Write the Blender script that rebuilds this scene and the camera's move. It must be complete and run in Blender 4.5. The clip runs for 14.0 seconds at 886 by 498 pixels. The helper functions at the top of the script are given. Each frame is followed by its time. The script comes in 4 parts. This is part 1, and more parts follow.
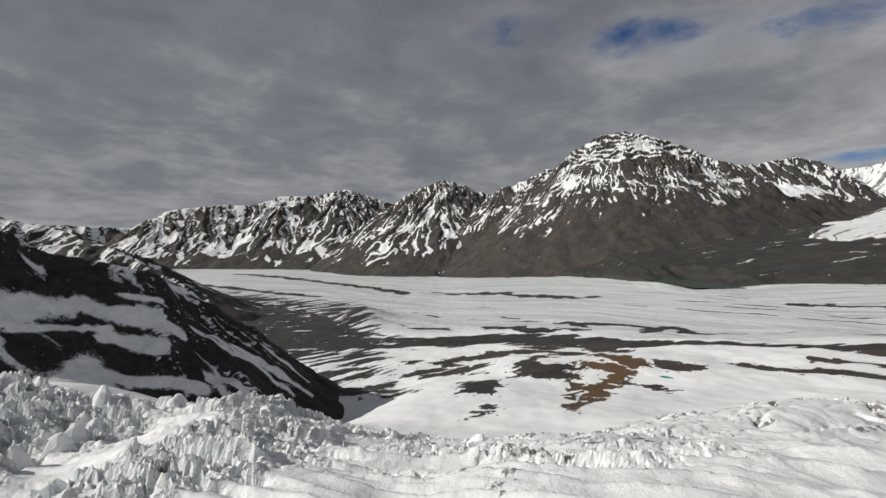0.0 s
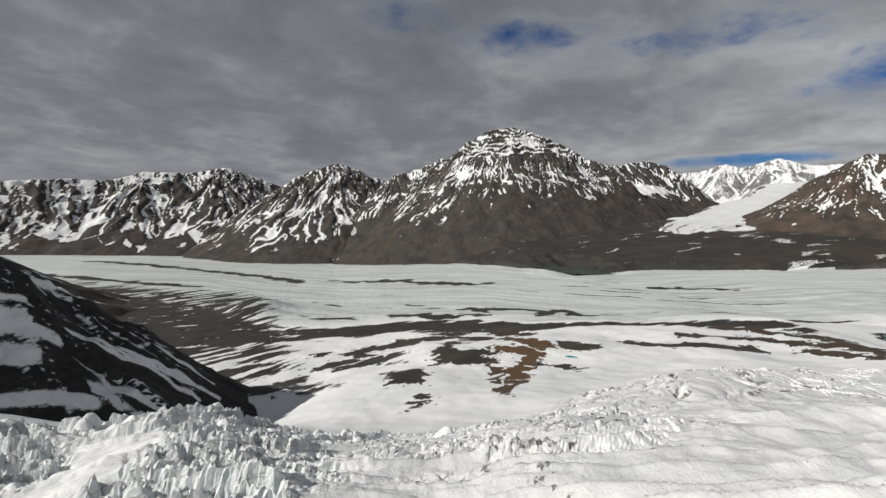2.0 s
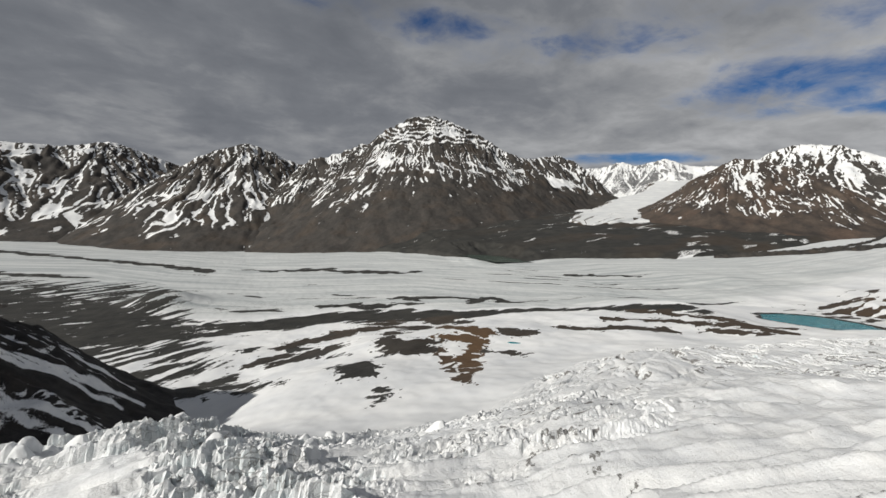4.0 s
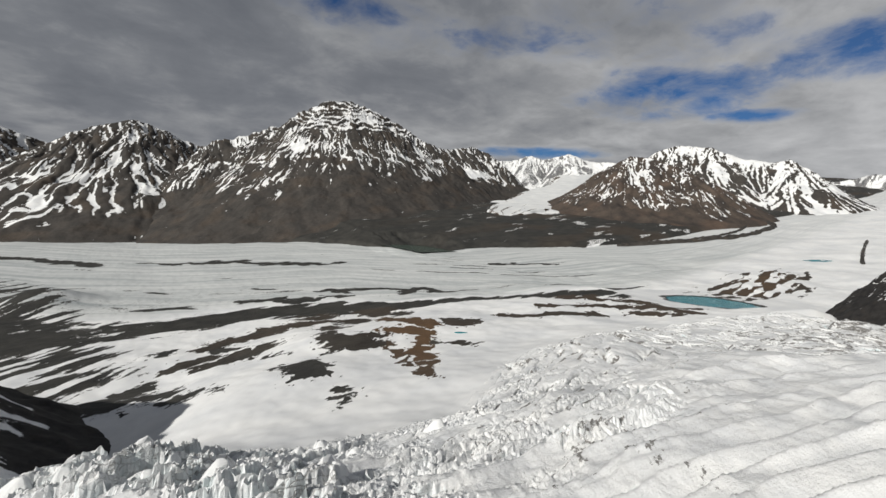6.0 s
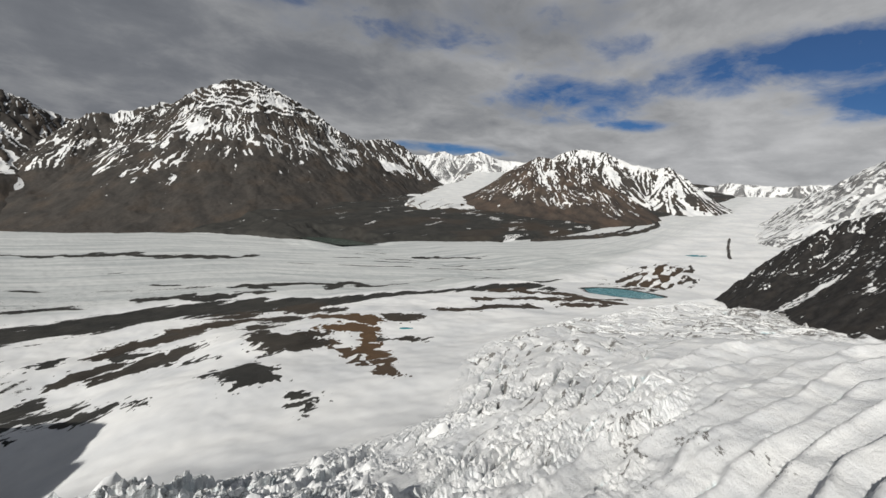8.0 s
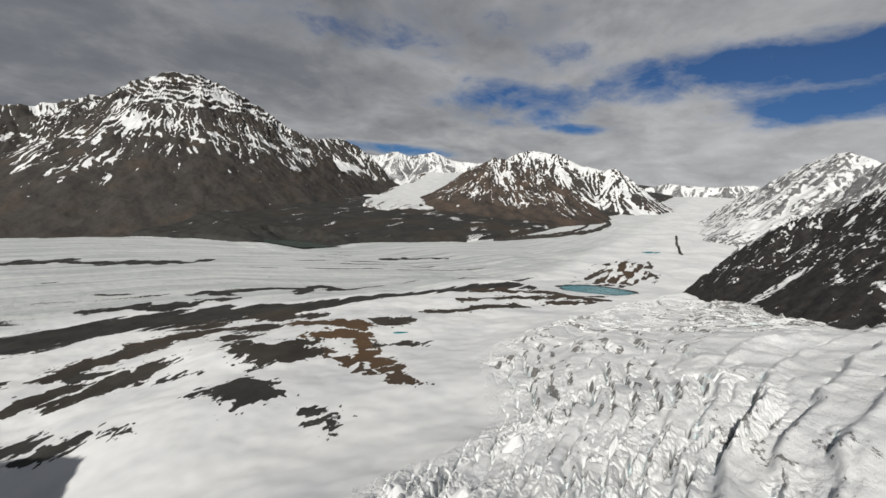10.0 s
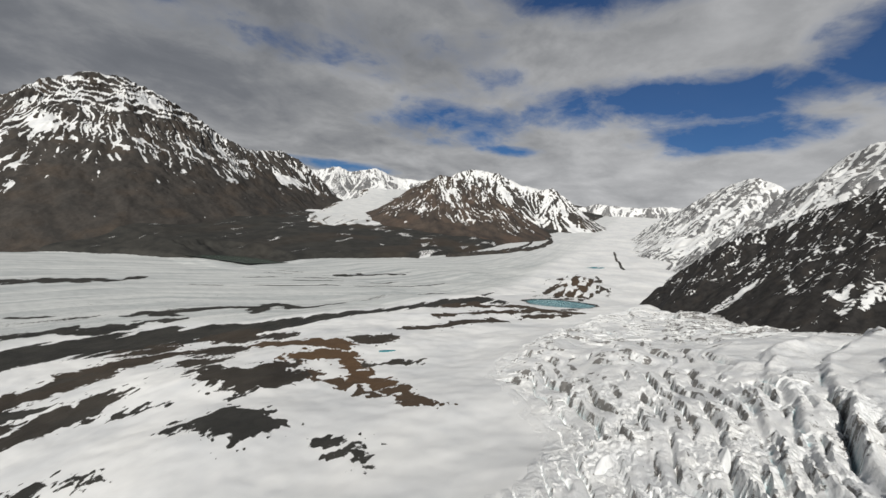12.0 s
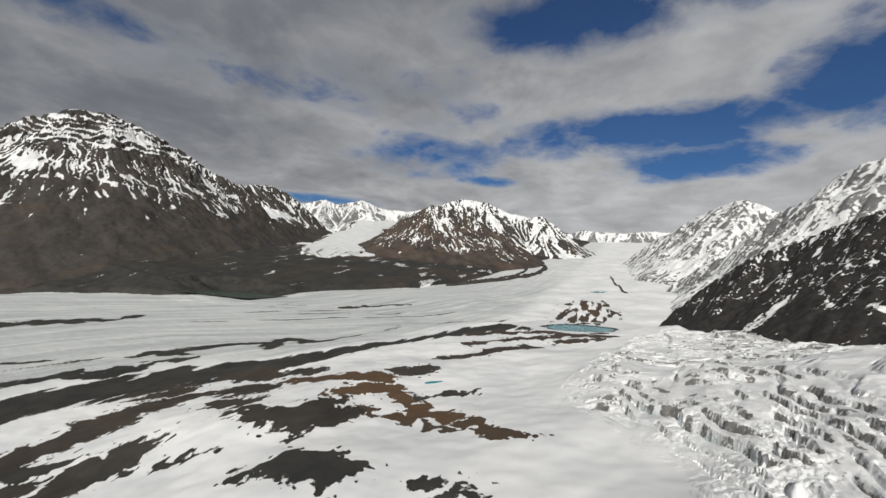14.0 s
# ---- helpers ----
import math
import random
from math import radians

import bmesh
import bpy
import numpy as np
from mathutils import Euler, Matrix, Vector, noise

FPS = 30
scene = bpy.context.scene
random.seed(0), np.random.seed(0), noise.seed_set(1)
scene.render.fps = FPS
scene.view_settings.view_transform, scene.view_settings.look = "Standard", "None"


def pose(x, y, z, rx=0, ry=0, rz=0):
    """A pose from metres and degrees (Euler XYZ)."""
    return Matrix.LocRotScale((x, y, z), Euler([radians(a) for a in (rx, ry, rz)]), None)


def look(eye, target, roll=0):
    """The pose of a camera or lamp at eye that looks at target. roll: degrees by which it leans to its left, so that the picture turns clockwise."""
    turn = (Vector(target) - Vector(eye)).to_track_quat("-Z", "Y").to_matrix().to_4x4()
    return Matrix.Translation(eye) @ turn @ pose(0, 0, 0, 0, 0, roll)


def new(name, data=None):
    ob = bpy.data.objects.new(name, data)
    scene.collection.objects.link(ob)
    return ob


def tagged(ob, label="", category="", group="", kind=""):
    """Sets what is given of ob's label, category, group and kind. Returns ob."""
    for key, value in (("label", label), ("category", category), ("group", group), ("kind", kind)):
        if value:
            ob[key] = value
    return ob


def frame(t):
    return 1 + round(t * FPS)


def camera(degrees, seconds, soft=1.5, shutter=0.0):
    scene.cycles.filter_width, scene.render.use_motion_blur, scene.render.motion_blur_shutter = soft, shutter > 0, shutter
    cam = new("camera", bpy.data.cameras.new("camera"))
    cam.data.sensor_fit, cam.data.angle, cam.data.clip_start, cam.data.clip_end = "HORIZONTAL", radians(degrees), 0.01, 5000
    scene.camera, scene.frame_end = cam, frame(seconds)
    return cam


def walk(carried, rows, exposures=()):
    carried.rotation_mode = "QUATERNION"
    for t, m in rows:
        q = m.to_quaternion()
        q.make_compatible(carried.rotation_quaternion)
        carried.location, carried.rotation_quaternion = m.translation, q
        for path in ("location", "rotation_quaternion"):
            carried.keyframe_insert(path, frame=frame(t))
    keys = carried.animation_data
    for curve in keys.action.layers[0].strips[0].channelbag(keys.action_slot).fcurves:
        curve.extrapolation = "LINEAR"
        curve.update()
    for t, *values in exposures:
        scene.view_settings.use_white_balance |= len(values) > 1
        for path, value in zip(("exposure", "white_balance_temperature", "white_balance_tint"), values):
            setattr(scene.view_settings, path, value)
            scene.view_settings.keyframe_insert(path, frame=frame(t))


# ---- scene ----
import itertools

cam = camera(91.5, 14.0)
PATH = [
    (0.0, 1.83, 0.54, 209.30, -0.463, -1.086, 0.352),
    (0.5, -6.75, 1.15, 210.18, -3.454, -1.433, 0.615),
    (1.0, -14.03, 2.69, 210.63, -7.132, -1.844, 0.719),
    (1.5, -21.61, 4.60, 211.33, -10.898, -2.211, 0.934),
    (2.0, -29.39, 6.86, 212.10, -15.086, -2.655, 1.477),
    (2.5, -37.06, 9.51, 212.71, -18.898, -3.217, 1.836),
    (3.0, -44.10, 12.74, 212.98, -21.118, -3.471, 2.004),
    (5.5, -76.33, 37.34, 212.80, -35.371, -4.563, 3.074),
    (6.0, -81.98, 43.98, 212.38, -37.904, -4.750, 3.071),
    (6.5, -87.39, 51.11, 211.76, -40.958, -4.848, 3.400),
    (7.0, -92.62, 58.64, 211.10, -44.345, -4.813, 3.969),
    (7.5, -97.64, 66.74, 210.48, -47.506, -4.742, 4.383),
    (8.0, -102.16, 75.58, 209.67, -49.993, -4.822, 4.619),
    (10.5, -119.54, 127.62, 203.00, -58.260, -3.635, 4.236),
    (11.0, -122.63, 139.03, 200.93, -60.409, -2.882, 4.430),
    (11.5, -125.57, 150.97, 198.89, -62.662, -2.163, 4.563),
    (12.0, -128.43, 163.23, 196.85, -64.552, -1.320, 4.610),
    (12.5, -131.18, 175.74, 194.72, -66.172, -0.315, 4.499),
    (13.0, -133.74, 188.63, 192.51, -66.940, 0.657, 4.236),
    (13.5, -136.32, 202.03, 190.17, -66.886, 1.660, 3.528),
    (14.0, -139.21, 215.75, 187.85, -66.455, 2.881, 2.942),
]


def aimed(x, y, z, yaw, pitch, roll):
    return pose(x, y, z, 0, 0, yaw) @ pose(0, 0, 0, 90 + pitch) @ pose(0, 0, 0, 0, 0, roll)


walk(cam, [(t, aimed(*p)) for t, *p in PATH], [(0.0, 0.06), (6.0, -0.02), (10.5, -0.08), (14.0, -0.03)])

# ---- light ----
SUN_TO = Vector((-0.92, -0.12, 0.53)).normalized()
sun = new("sun", bpy.data.lights.new("sun", "SUN"))
sun.data.energy, sun.data.angle, sun.data.color = 4.3, radians(0.6), (1.0, 0.97, 0.91)
sun.matrix_world = look((0, 0, 900), Vector((0, 0, 900)) - SUN_TO)


def node(tree, kind, **given):
    n = tree.nodes.new(kind)
    for key, value in given.items():
        n.inputs[key].default_value = value
    return n


def ramp(tree, source, stops):
    n = tree.nodes.new("ShaderNodeValToRGB")
    while len(n.color_ramp.elements) < len(stops):
        n.color_ramp.elements.new(0.5)
    for e, (at, colour) in zip(n.color_ramp.elements, stops):
        e.position, e.color = at, (*colour, 1) if len(colour) == 3 else colour
    tree.links.new(source, n.inputs[0])
    return n.outputs[0]


def maths(tree, op, a, b=None, clamp=False):
    n = tree.nodes.new("ShaderNodeMath")
    n.operation, n.use_clamp = op, clamp
    for slot, v in zip(n.inputs, (a, b)):
        if v is None:
            continue
        if isinstance(v, (int, float)):
            slot.default_value = v
        else:
            tree.links.new(v, slot)
    return n.outputs[0]


def mix(tree, factor, a, b):
    n = tree.nodes.new("ShaderNodeMix")
    n.data_type = "RGBA"
    for slot, v in ((n.inputs[0], factor), (n.inputs[6], a), (n.inputs[7], b)):
        if isinstance(v, (int, float)):
            slot.default_value = v
        elif isinstance(v, tuple):
            slot.default_value = (*v, 1)
        else:
            tree.links.new(v, slot)
    return n.outputs[2]


def noise_of(tree, coords, scale, detail=6.0, rough=0.55, stretch=None, turn=0.0, warp=0.0):
    if stretch:
        m = node(tree, "ShaderNodeMapping")
        m.inputs["Scale"].default_value = stretch
        m.inputs["Rotation"].default_value = (0, 0, turn)
        tree.links.new(coords, m.inputs[0])
        coords = m.outputs[0]
    n = node(tree, "ShaderNodeTexNoise", Scale=scale, Detail=detail, Roughness=rough, Distortion=warp)
    tree.links.new(coords, n.inputs["Vector"])
    return n.outputs["Fac"]


# gaps in the cloud: azimuth from +y towards +x, elevation, half width, half height in degrees, depth
CLOUD_GAPS = (
    (64, 14.8, 9, 2.3, 1.0), (76, 16.6, 8, 1.5, 0.7), (90, 17.8, 15, 2.6, 1.1), (97, 13.8, 8, 1.9, 1.0), (80, 30.0, 13, 3.2, 1.1),
    (113, 21, 8, 4.5, 1.2), (49, 8.2, 7, 0.7, 1.0), (72, 12.0, 4, 0.6, 0.7), (11, 25.5, 6, 1.8, 0.75), (25, 23.4, 8, 1.8, 0.65),
    (44, 21.8, 12, 1.8, 0.3), (58, 24.2, 11, 2.0, 0.32), (71, 19.5, 7, 2.2, 0.5), (105, 33.0, 12, 4.0, 1.0), (128, 19.0, 12, 4.0, 1.0),
)


def sky_world():
    """Blue sky above a broken deck of streaky cloud: grey on one side and overhead, white and low on the other."""
    w = bpy.data.worlds.new("sky")
    scene.world = w
    w.use_nodes = True
    t = w.node_tree
    t.nodes.clear()
    sky = node(t, "ShaderNodeTexSky")
    sky.sky_type, sky.sun_disc = "NISHITA", False
    sky.sun_elevation = math.asin(SUN_TO.z)
    sky.sun_rotation = math.atan2(SUN_TO.x, SUN_TO.y)
    sky.altitude, sky.air_density, sky.dust_density = 600, 1.0, 0.3
    co = node(t, "ShaderNodeTexCoord").outputs["Generated"]
    sep = node(t, "ShaderNodeSeparateXYZ")
    t.links.new(co, sep.inputs[0])
    x, y, z = sep.outputs
    lift = maths(t, "ADD", maths(t, "MAXIMUM", z, 0.0), 0.20)
    flat = node(t, "ShaderNodeCombineXYZ")
    t.links.new(maths(t, "DIVIDE", x, lift), flat.inputs[0])
    t.links.new(maths(t, "DIVIDE", y, lift), flat.inputs[1])
    flat = flat.outputs[0]
    around = maths(t, "MULTIPLY", maths(t, "ARCTAN2", x, y), 57.2958)
    up = maths(t, "MULTIPLY", maths(t, "ARCSINE", z), 57.2958)
    big = noise_of(t, flat, 1.5, 6, 0.55, warp=0.4)
    fine = noise_of(t, flat, 4.5, 8, 0.62, warp=0.3)
    wisp = noise_of(t, flat, 2.1, 7, 0.55, warp=0.5)
    ragged = maths(t, "ADD", maths(t, "MULTIPLY", maths(t, "SUBTRACT", big, 0.5), 3.8), maths(t, "MULTIPLY", maths(t, "SUBTRACT", fine, 0.5), 3.4))
    gap = None
    for az, el, wide, high, depth in CLOUD_GAPS:
        u = maths(t, "MULTIPLY", maths(t, "SUBTRACT", around, az), 1 / (wide * 1.25))
        v = maths(t, "MULTIPLY", maths(t, "SUBTRACT", up, el), 1 / (high * 1.25))
        far = maths(t, "ADD", maths(t, "MULTIPLY", u, u), maths(t, "MULTIPLY", v, v))
        one = maths(t, "MULTIPLY", maths(t, "SUBTRACT", 1.2, far), depth)
        gap = one if gap is None else maths(t, "MAXIMUM", gap, one)
    gap = maths(t, "MAXIMUM", gap, -0.9)
    open_sky = maths(t, "ADD", maths(t, "MULTIPLY", gap, 0.55), maths(t, "MULTIPLY", ragged, 0.42))
    mask = ramp(t, open_sky, ((0.0, (1, 1, 1)), (0.22, (0.82, 0.82, 0.82)), (0.42, (0.40, 0.40, 0.40)), (0.66, (0.03, 0.03, 0.03))))
    edge = ramp(t, maths(t, "ADD", open_sky, 0.4), ((0.0, (0, 0, 0)), (0.5, (1, 1, 1))))
    # brighter low down and towards +x, darker overhead
    bright = maths(t, "ADD", 0.36, maths(t, "MULTIPLY", maths(t, "SUBTRACT", 15.0, up), 0.0085))
    side = maths(t, "MULTIPLY", maths(t, "SUBTRACT", around, 24.0), 0.0042)
    bright = maths(t, "ADD", bright, maths(t, "MINIMUM", maths(t, "MAXIMUM", side, -0.05), 0.24))
    bright = maths(t, "ADD", bright, maths(t, "MULTIPLY", maths(t, "SUBTRACT", wisp, 0.5), 0.6))
    bright = maths(t, "ADD", bright, maths(t, "MULTIPLY", maths(t, "SUBTRACT", fine, 0.5), 0.30))
    bright = maths(t, "ADD", bright, maths(t, "MULTIPLY", edge, 0.06))
    cloud = ramp(t, bright, ((0.06, (0.11, 0.12, 0.14)), (0.32, (0.18, 0.19, 0.21)), (0.50, (0.29, 0.297, 0.31)), (0.80, (0.53, 0.535, 0.545))))
    blue = node(t, "ShaderNodeVectorMath")
    blue.operation = "SCALE"
    t.links.new(sky.outputs[0], blue.inputs[0])
    blue.inputs["Scale"].default_value = 0.052
    deep = node(t, "ShaderNodeVectorMath")
    deep.operation = "MULTIPLY"
    t.links.new(blue.outputs[0], deep.inputs[0])
    deep.inputs[1].default_value = (0.30, 0.58, 0.95)
    both = mix(t, mask, deep.outputs[0], cloud)
    back = node(t, "ShaderNodeBackground")
    t.links.new(both, back.inputs[0])
    t.links.new(back.outputs[0], node(t, "ShaderNodeOutputWorld").inputs[0])


sky_world()


# ---- noise and mesh helpers ----
TABLE = np.random.RandomState(7).permutation(4096)
ANGLES = np.random.RandomState(8).rand(4096) * 2 * np.pi
DRAWS = np.random.RandomState(9).rand(4096, 3)


def smooth(a, b, x):
    t = np.clip((x - a) / (b - a), 0, 1)
    return t * t * (3 - 2 * t)


def key(i, j, seed):
    return TABLE[(i + TABLE[(j + TABLE[seed % 4096]) % 4096]) % 4096]


def grain(x, y, seed=0):
    """Gradient noise, about -0.7 to 0.7."""
    i, j = np.floor(x).astype(np.int64), np.floor(y).astype(np.int64)
    u, v = x - i, y - j
    su, sv = u * u * u * (u * (6 * u - 15) + 10), v * v * v * (v * (6 * v - 15) + 10)

    def corner(a, b):
        g = ANGLES[key(i + a, j + b, seed)]
        return np.cos(g) * (u - a) + np.sin(g) * (v - b)

    low = corner(0, 0) * (1 - su) + corner(1, 0) * su
    high = corner(0, 1) * (1 - su) + corner(1, 1) * su
    return (low * (1 - sv) + high * sv) * 1.4


def fbm(x, y, octaves=5, seed=0, gain=0.5):
    total, amp = 0.0, 1.0
    for n in range(octaves):
        total = total + amp * grain(x * 2**n + 17.3 * n, y * 2**n - 9.1 * n, seed + n)
        amp *= gain
    return total


def ridged(x, y, octaves=5, seed=0, gain=0.5):
    total, amp, norm = 0.0, 1.0, 0.0
    for n in range(octaves):
        total = total + amp * (1 - 2 * np.abs(grain(x * 2**n + 5.7 * n, y * 2**n + 3.3 * n, seed + n)))
        norm += amp
        amp *= gain
    return total / norm


def cells(x, y, seed=0):
    """Worley cells: nearest distance, second distance, three random numbers of the cell and the offset from its heart."""
    i, j = np.floor(x).astype(np.int64), np.floor(y).astype(np.int64)
    f1, f2 = np.full(x.shape, 9.0), np.full(x.shape, 9.0)
    own, ox, oy = np.zeros(x.shape, np.int64), np.zeros(x.shape), np.zeros(x.shape)
    for a in (-1, 0, 1):
        for b in (-1, 0, 1):
            k = key(i + a, j + b, seed)
            dx, dy = x - (i + a + 0.1 + 0.8 * DRAWS[k, 0]), y - (j + b + 0.1 + 0.8 * DRAWS[k, 1])
            d = np.hypot(dx, dy)
            near = d < f1
            f2 = np.where(near, f1, np.minimum(f2, d))
            own, ox, oy = np.where(near, k, own), np.where(near, dx, ox), np.where(near, dy, oy)
            f1 = np.where(near, d, f1)
    return f1, f2, DRAWS[(own * 7 + 13) % 4096], ox, oy


def sheet(name, x, y, z, material, keep=None, crisp=None, **marks):
    """A grid of points, given as 2D arrays, as one mesh with the named marks on its points."""
    rows, cols = x.shape
    n = np.arange(rows * cols).reshape(rows, cols)
    quads = np.stack([n[:-1, :-1], n[:-1, 1:], n[1:, 1:], n[1:, :-1]], -1).reshape(-1, 4)
    soft = np.ones(len(quads), bool) if crisp is None else ~crisp[:-1, :-1].ravel()
    if keep is not None:
        quads, soft = quads[keep[:-1, :-1].ravel()], soft[keep[:-1, :-1].ravel()]
    used, quads = np.unique(quads, return_inverse=True)
    quads = quads.reshape(-1, 4)
    mesh = bpy.data.meshes.new(name)
    mesh.vertices.add(len(used))
    mesh.vertices.foreach_set("co", np.stack([x, y, z], -1).reshape(-1, 3)[used].ravel())
    mesh.loops.add(quads.size)
    mesh.loops.foreach_set("vertex_index", quads.ravel())
    mesh.polygons.add(len(quads))
    mesh.polygons.foreach_set("loop_start", np.arange(0, quads.size, 4))
    mesh.polygons.foreach_set("use_smooth", soft)
    mesh.update(calc_edges=True)
    for mark, values in marks.items():
        mesh.attributes.new(mark, "FLOAT", "POINT").data.foreach_set("value", np.asarray(values, float).ravel()[used])
    mesh.materials.append(material)
    return new(name, mesh)


# ---- materials ----
def material(name):
    m = bpy.data.materials.new(name)
    m.use_nodes = True
    t = m.node_tree
    return m, t, t.nodes["Principled BSDF"], node(t, "ShaderNodeTexCoord").outputs["Object"]


def mark(tree, name):
    n = node(tree, "ShaderNodeAttribute")
    n.attribute_name = name
    return n.outputs["Fac"]


def bumped(tree, shader, height, strength, distance):
    b = node(tree, "ShaderNodeBump", Strength=strength, Distance=distance)
    tree.links.new(height, b.inputs["Height"])
    tree.links.new(b.outputs[0], shader.inputs["Normal"])


SNOW, SNOW_GREY = (0.80, 0.80, 0.79), (0.66, 0.67, 0.68)


def snow_colour(t, co, size):
    n = noise_of(t, co, 1 / size, 6, 0.6)
    return mix(t, ramp(t, n, ((0.35, (0, 0, 0)), (0.62, (1, 1, 1)))), SNOW_GREY, SNOW)


def mountain_material(name, dark, light, warm, size, edge=0.16):
    """Rock with scree and rust tones under snow, by the mark 'snow'."""
    m, t, shader, co = material(name)
    n1, n2 = noise_of(t, co, 1 / size, 7, 0.6), noise_of(t, co, 6 / size, 6, 0.65)
    rock = mix(t, ramp(t, n1, ((0.35, (0, 0, 0)), (0.65, (1, 1, 1)))), dark, light)
    rock = mix(t, maths(t, "MULTIPLY", ramp(t, noise_of(t, co, 0.6 / size, 4, 0.5), ((0.5, (0, 0, 0)), (0.68, (1, 1, 1)))), 0.6), rock, warm)
    rock = mix(t, maths(t, "MULTIPLY", ramp(t, n2, ((0.4, (0, 0, 0)), (0.7, (1, 1, 1)))), 0.4), rock, tuple(c * 0.55 for c in dark))
    cover = maths(t, "ADD", mark(t, "snow"), maths(t, "MULTIPLY", maths(t, "SUBTRACT", n2, 0.5), edge * 2.6))
    cover = maths(t, "ADD", cover, maths(t, "MULTIPLY", maths(t, "SUBTRACT", noise_of(t, co, 22 / size, 5, 0.6), 0.5), edge * 2.5))
    fac = ramp(t, cover, ((0.47, (0, 0, 0)), (0.53, (1, 1, 1))))
    t.links.new(mix(t, fac, rock, snow_colour(t, co, size)), shader.inputs["Base Color"])
    shader.inputs["Roughness"].default_value = 0.85
    shader.inputs["Specular IOR Level"].default_value = 0.25
    rough = maths(t, "SUBTRACT", 1.0, maths(t, "MULTIPLY", fac, 0.85))
    bumped(t, shader, maths(t, "MULTIPLY", n2, rough), 0.7, size * 0.05)
    return m


def ground_material():
    """Snow, bare valley ice, moraine rubble and ochre turf, by the marks of the sheet."""
    m, t, shader, co = material("ground_cover")
    n1, n2, n3 = noise_of(t, co, 0.03, 7, 0.6), noise_of(t, co, 0.22, 7, 0.65), noise_of(t, co, 1.3, 6, 0.7)
    rubble = mix(t, ramp(t, n1, ((0.35, (0, 0, 0)), (0.65, (1, 1, 1)))), (0.027, 0.027, 0.025), (0.053, 0.051, 0.045))
    rubble = mix(t, maths(t, "MULTIPLY", ramp(t, n3, ((0.42, (0, 0, 0)), (0.68, (1, 1, 1)))), 0.5), rubble, (0.018, 0.017, 0.017))
    turf = mix(t, n2, (0.085, 0.050, 0.028), (0.135, 0.082, 0.042))
    ground = mix(t, mark(t, "tint"), rubble, turf)
    sep = node(t, "ShaderNodeSeparateXYZ")
    t.links.new(co, sep.inputs[0])
    flow = node(t, "ShaderNodeCombineXYZ")
    t.links.new(maths(t, "SUBTRACT", maths(t, "MULTIPLY", sep.outputs[0], 0.55), maths(t, "MULTIPLY", sep.outputs[1], 0.8)), flow.inputs[0])
    t.links.new(maths(t, "MULTIPLY", mark(t, "ride"), 1200.0), flow.inputs[1])
    streak = noise_of(t, flow.outputs[0], 0.02, 8, 0.62, stretch=(0.16, 1.6, 1), warp=0.5)
    streak2 = noise_of(t, flow.outputs[0], 0.10, 7, 0.6, stretch=(0.10, 1.2, 1))
    ice = mix(t, ramp(t, streak, ((0.36, (0, 0, 0)), (0.58, (1, 1, 1)))), (0.36, 0.385, 0.39), (0.60, 0.61, 0.60))
    ice = mix(t, maths(t, "MULTIPLY", ramp(t, streak2, ((0.40, (1, 1, 1)), (0.60, (0, 0, 0)))), 0.22), ice, (0.30, 0.34, 0.34))
    white = mix(t, maths(t, "MULTIPLY", mark(t, "ice"), 0.92), snow_colour(t, co, 60.0), ice)
    cover = maths(t, "ADD", mark(t, "snow"), maths(t, "MULTIPLY", maths(t, "SUBTRACT", n2, 0.5), 0.72))
    cover = maths(t, "ADD", cover, maths(t, "MULTIPLY", maths(t, "SUBTRACT", n3, 0.5), 0.6))
    fac = ramp(t, cover, ((0.46, (0, 0, 0)), (0.54, (1, 1, 1))))
    t.links.new(mix(t, fac, ground, white), shader.inputs["Base Color"])
    shader.inputs["Roughness"].default_value = 0.8
    shader.inputs["Specular IOR Level"].default_value = 0.25
    rough = maths(t, "SUBTRACT", 1.0, maths(t, "MULTIPLY", fac, 0.93))
    bumped(t, shader, maths(t, "MULTIPLY", maths(t, "ADD", n2, maths(t, "MULTIPLY", n3, 0.4)), rough), 0.5, 1.0)
    return m


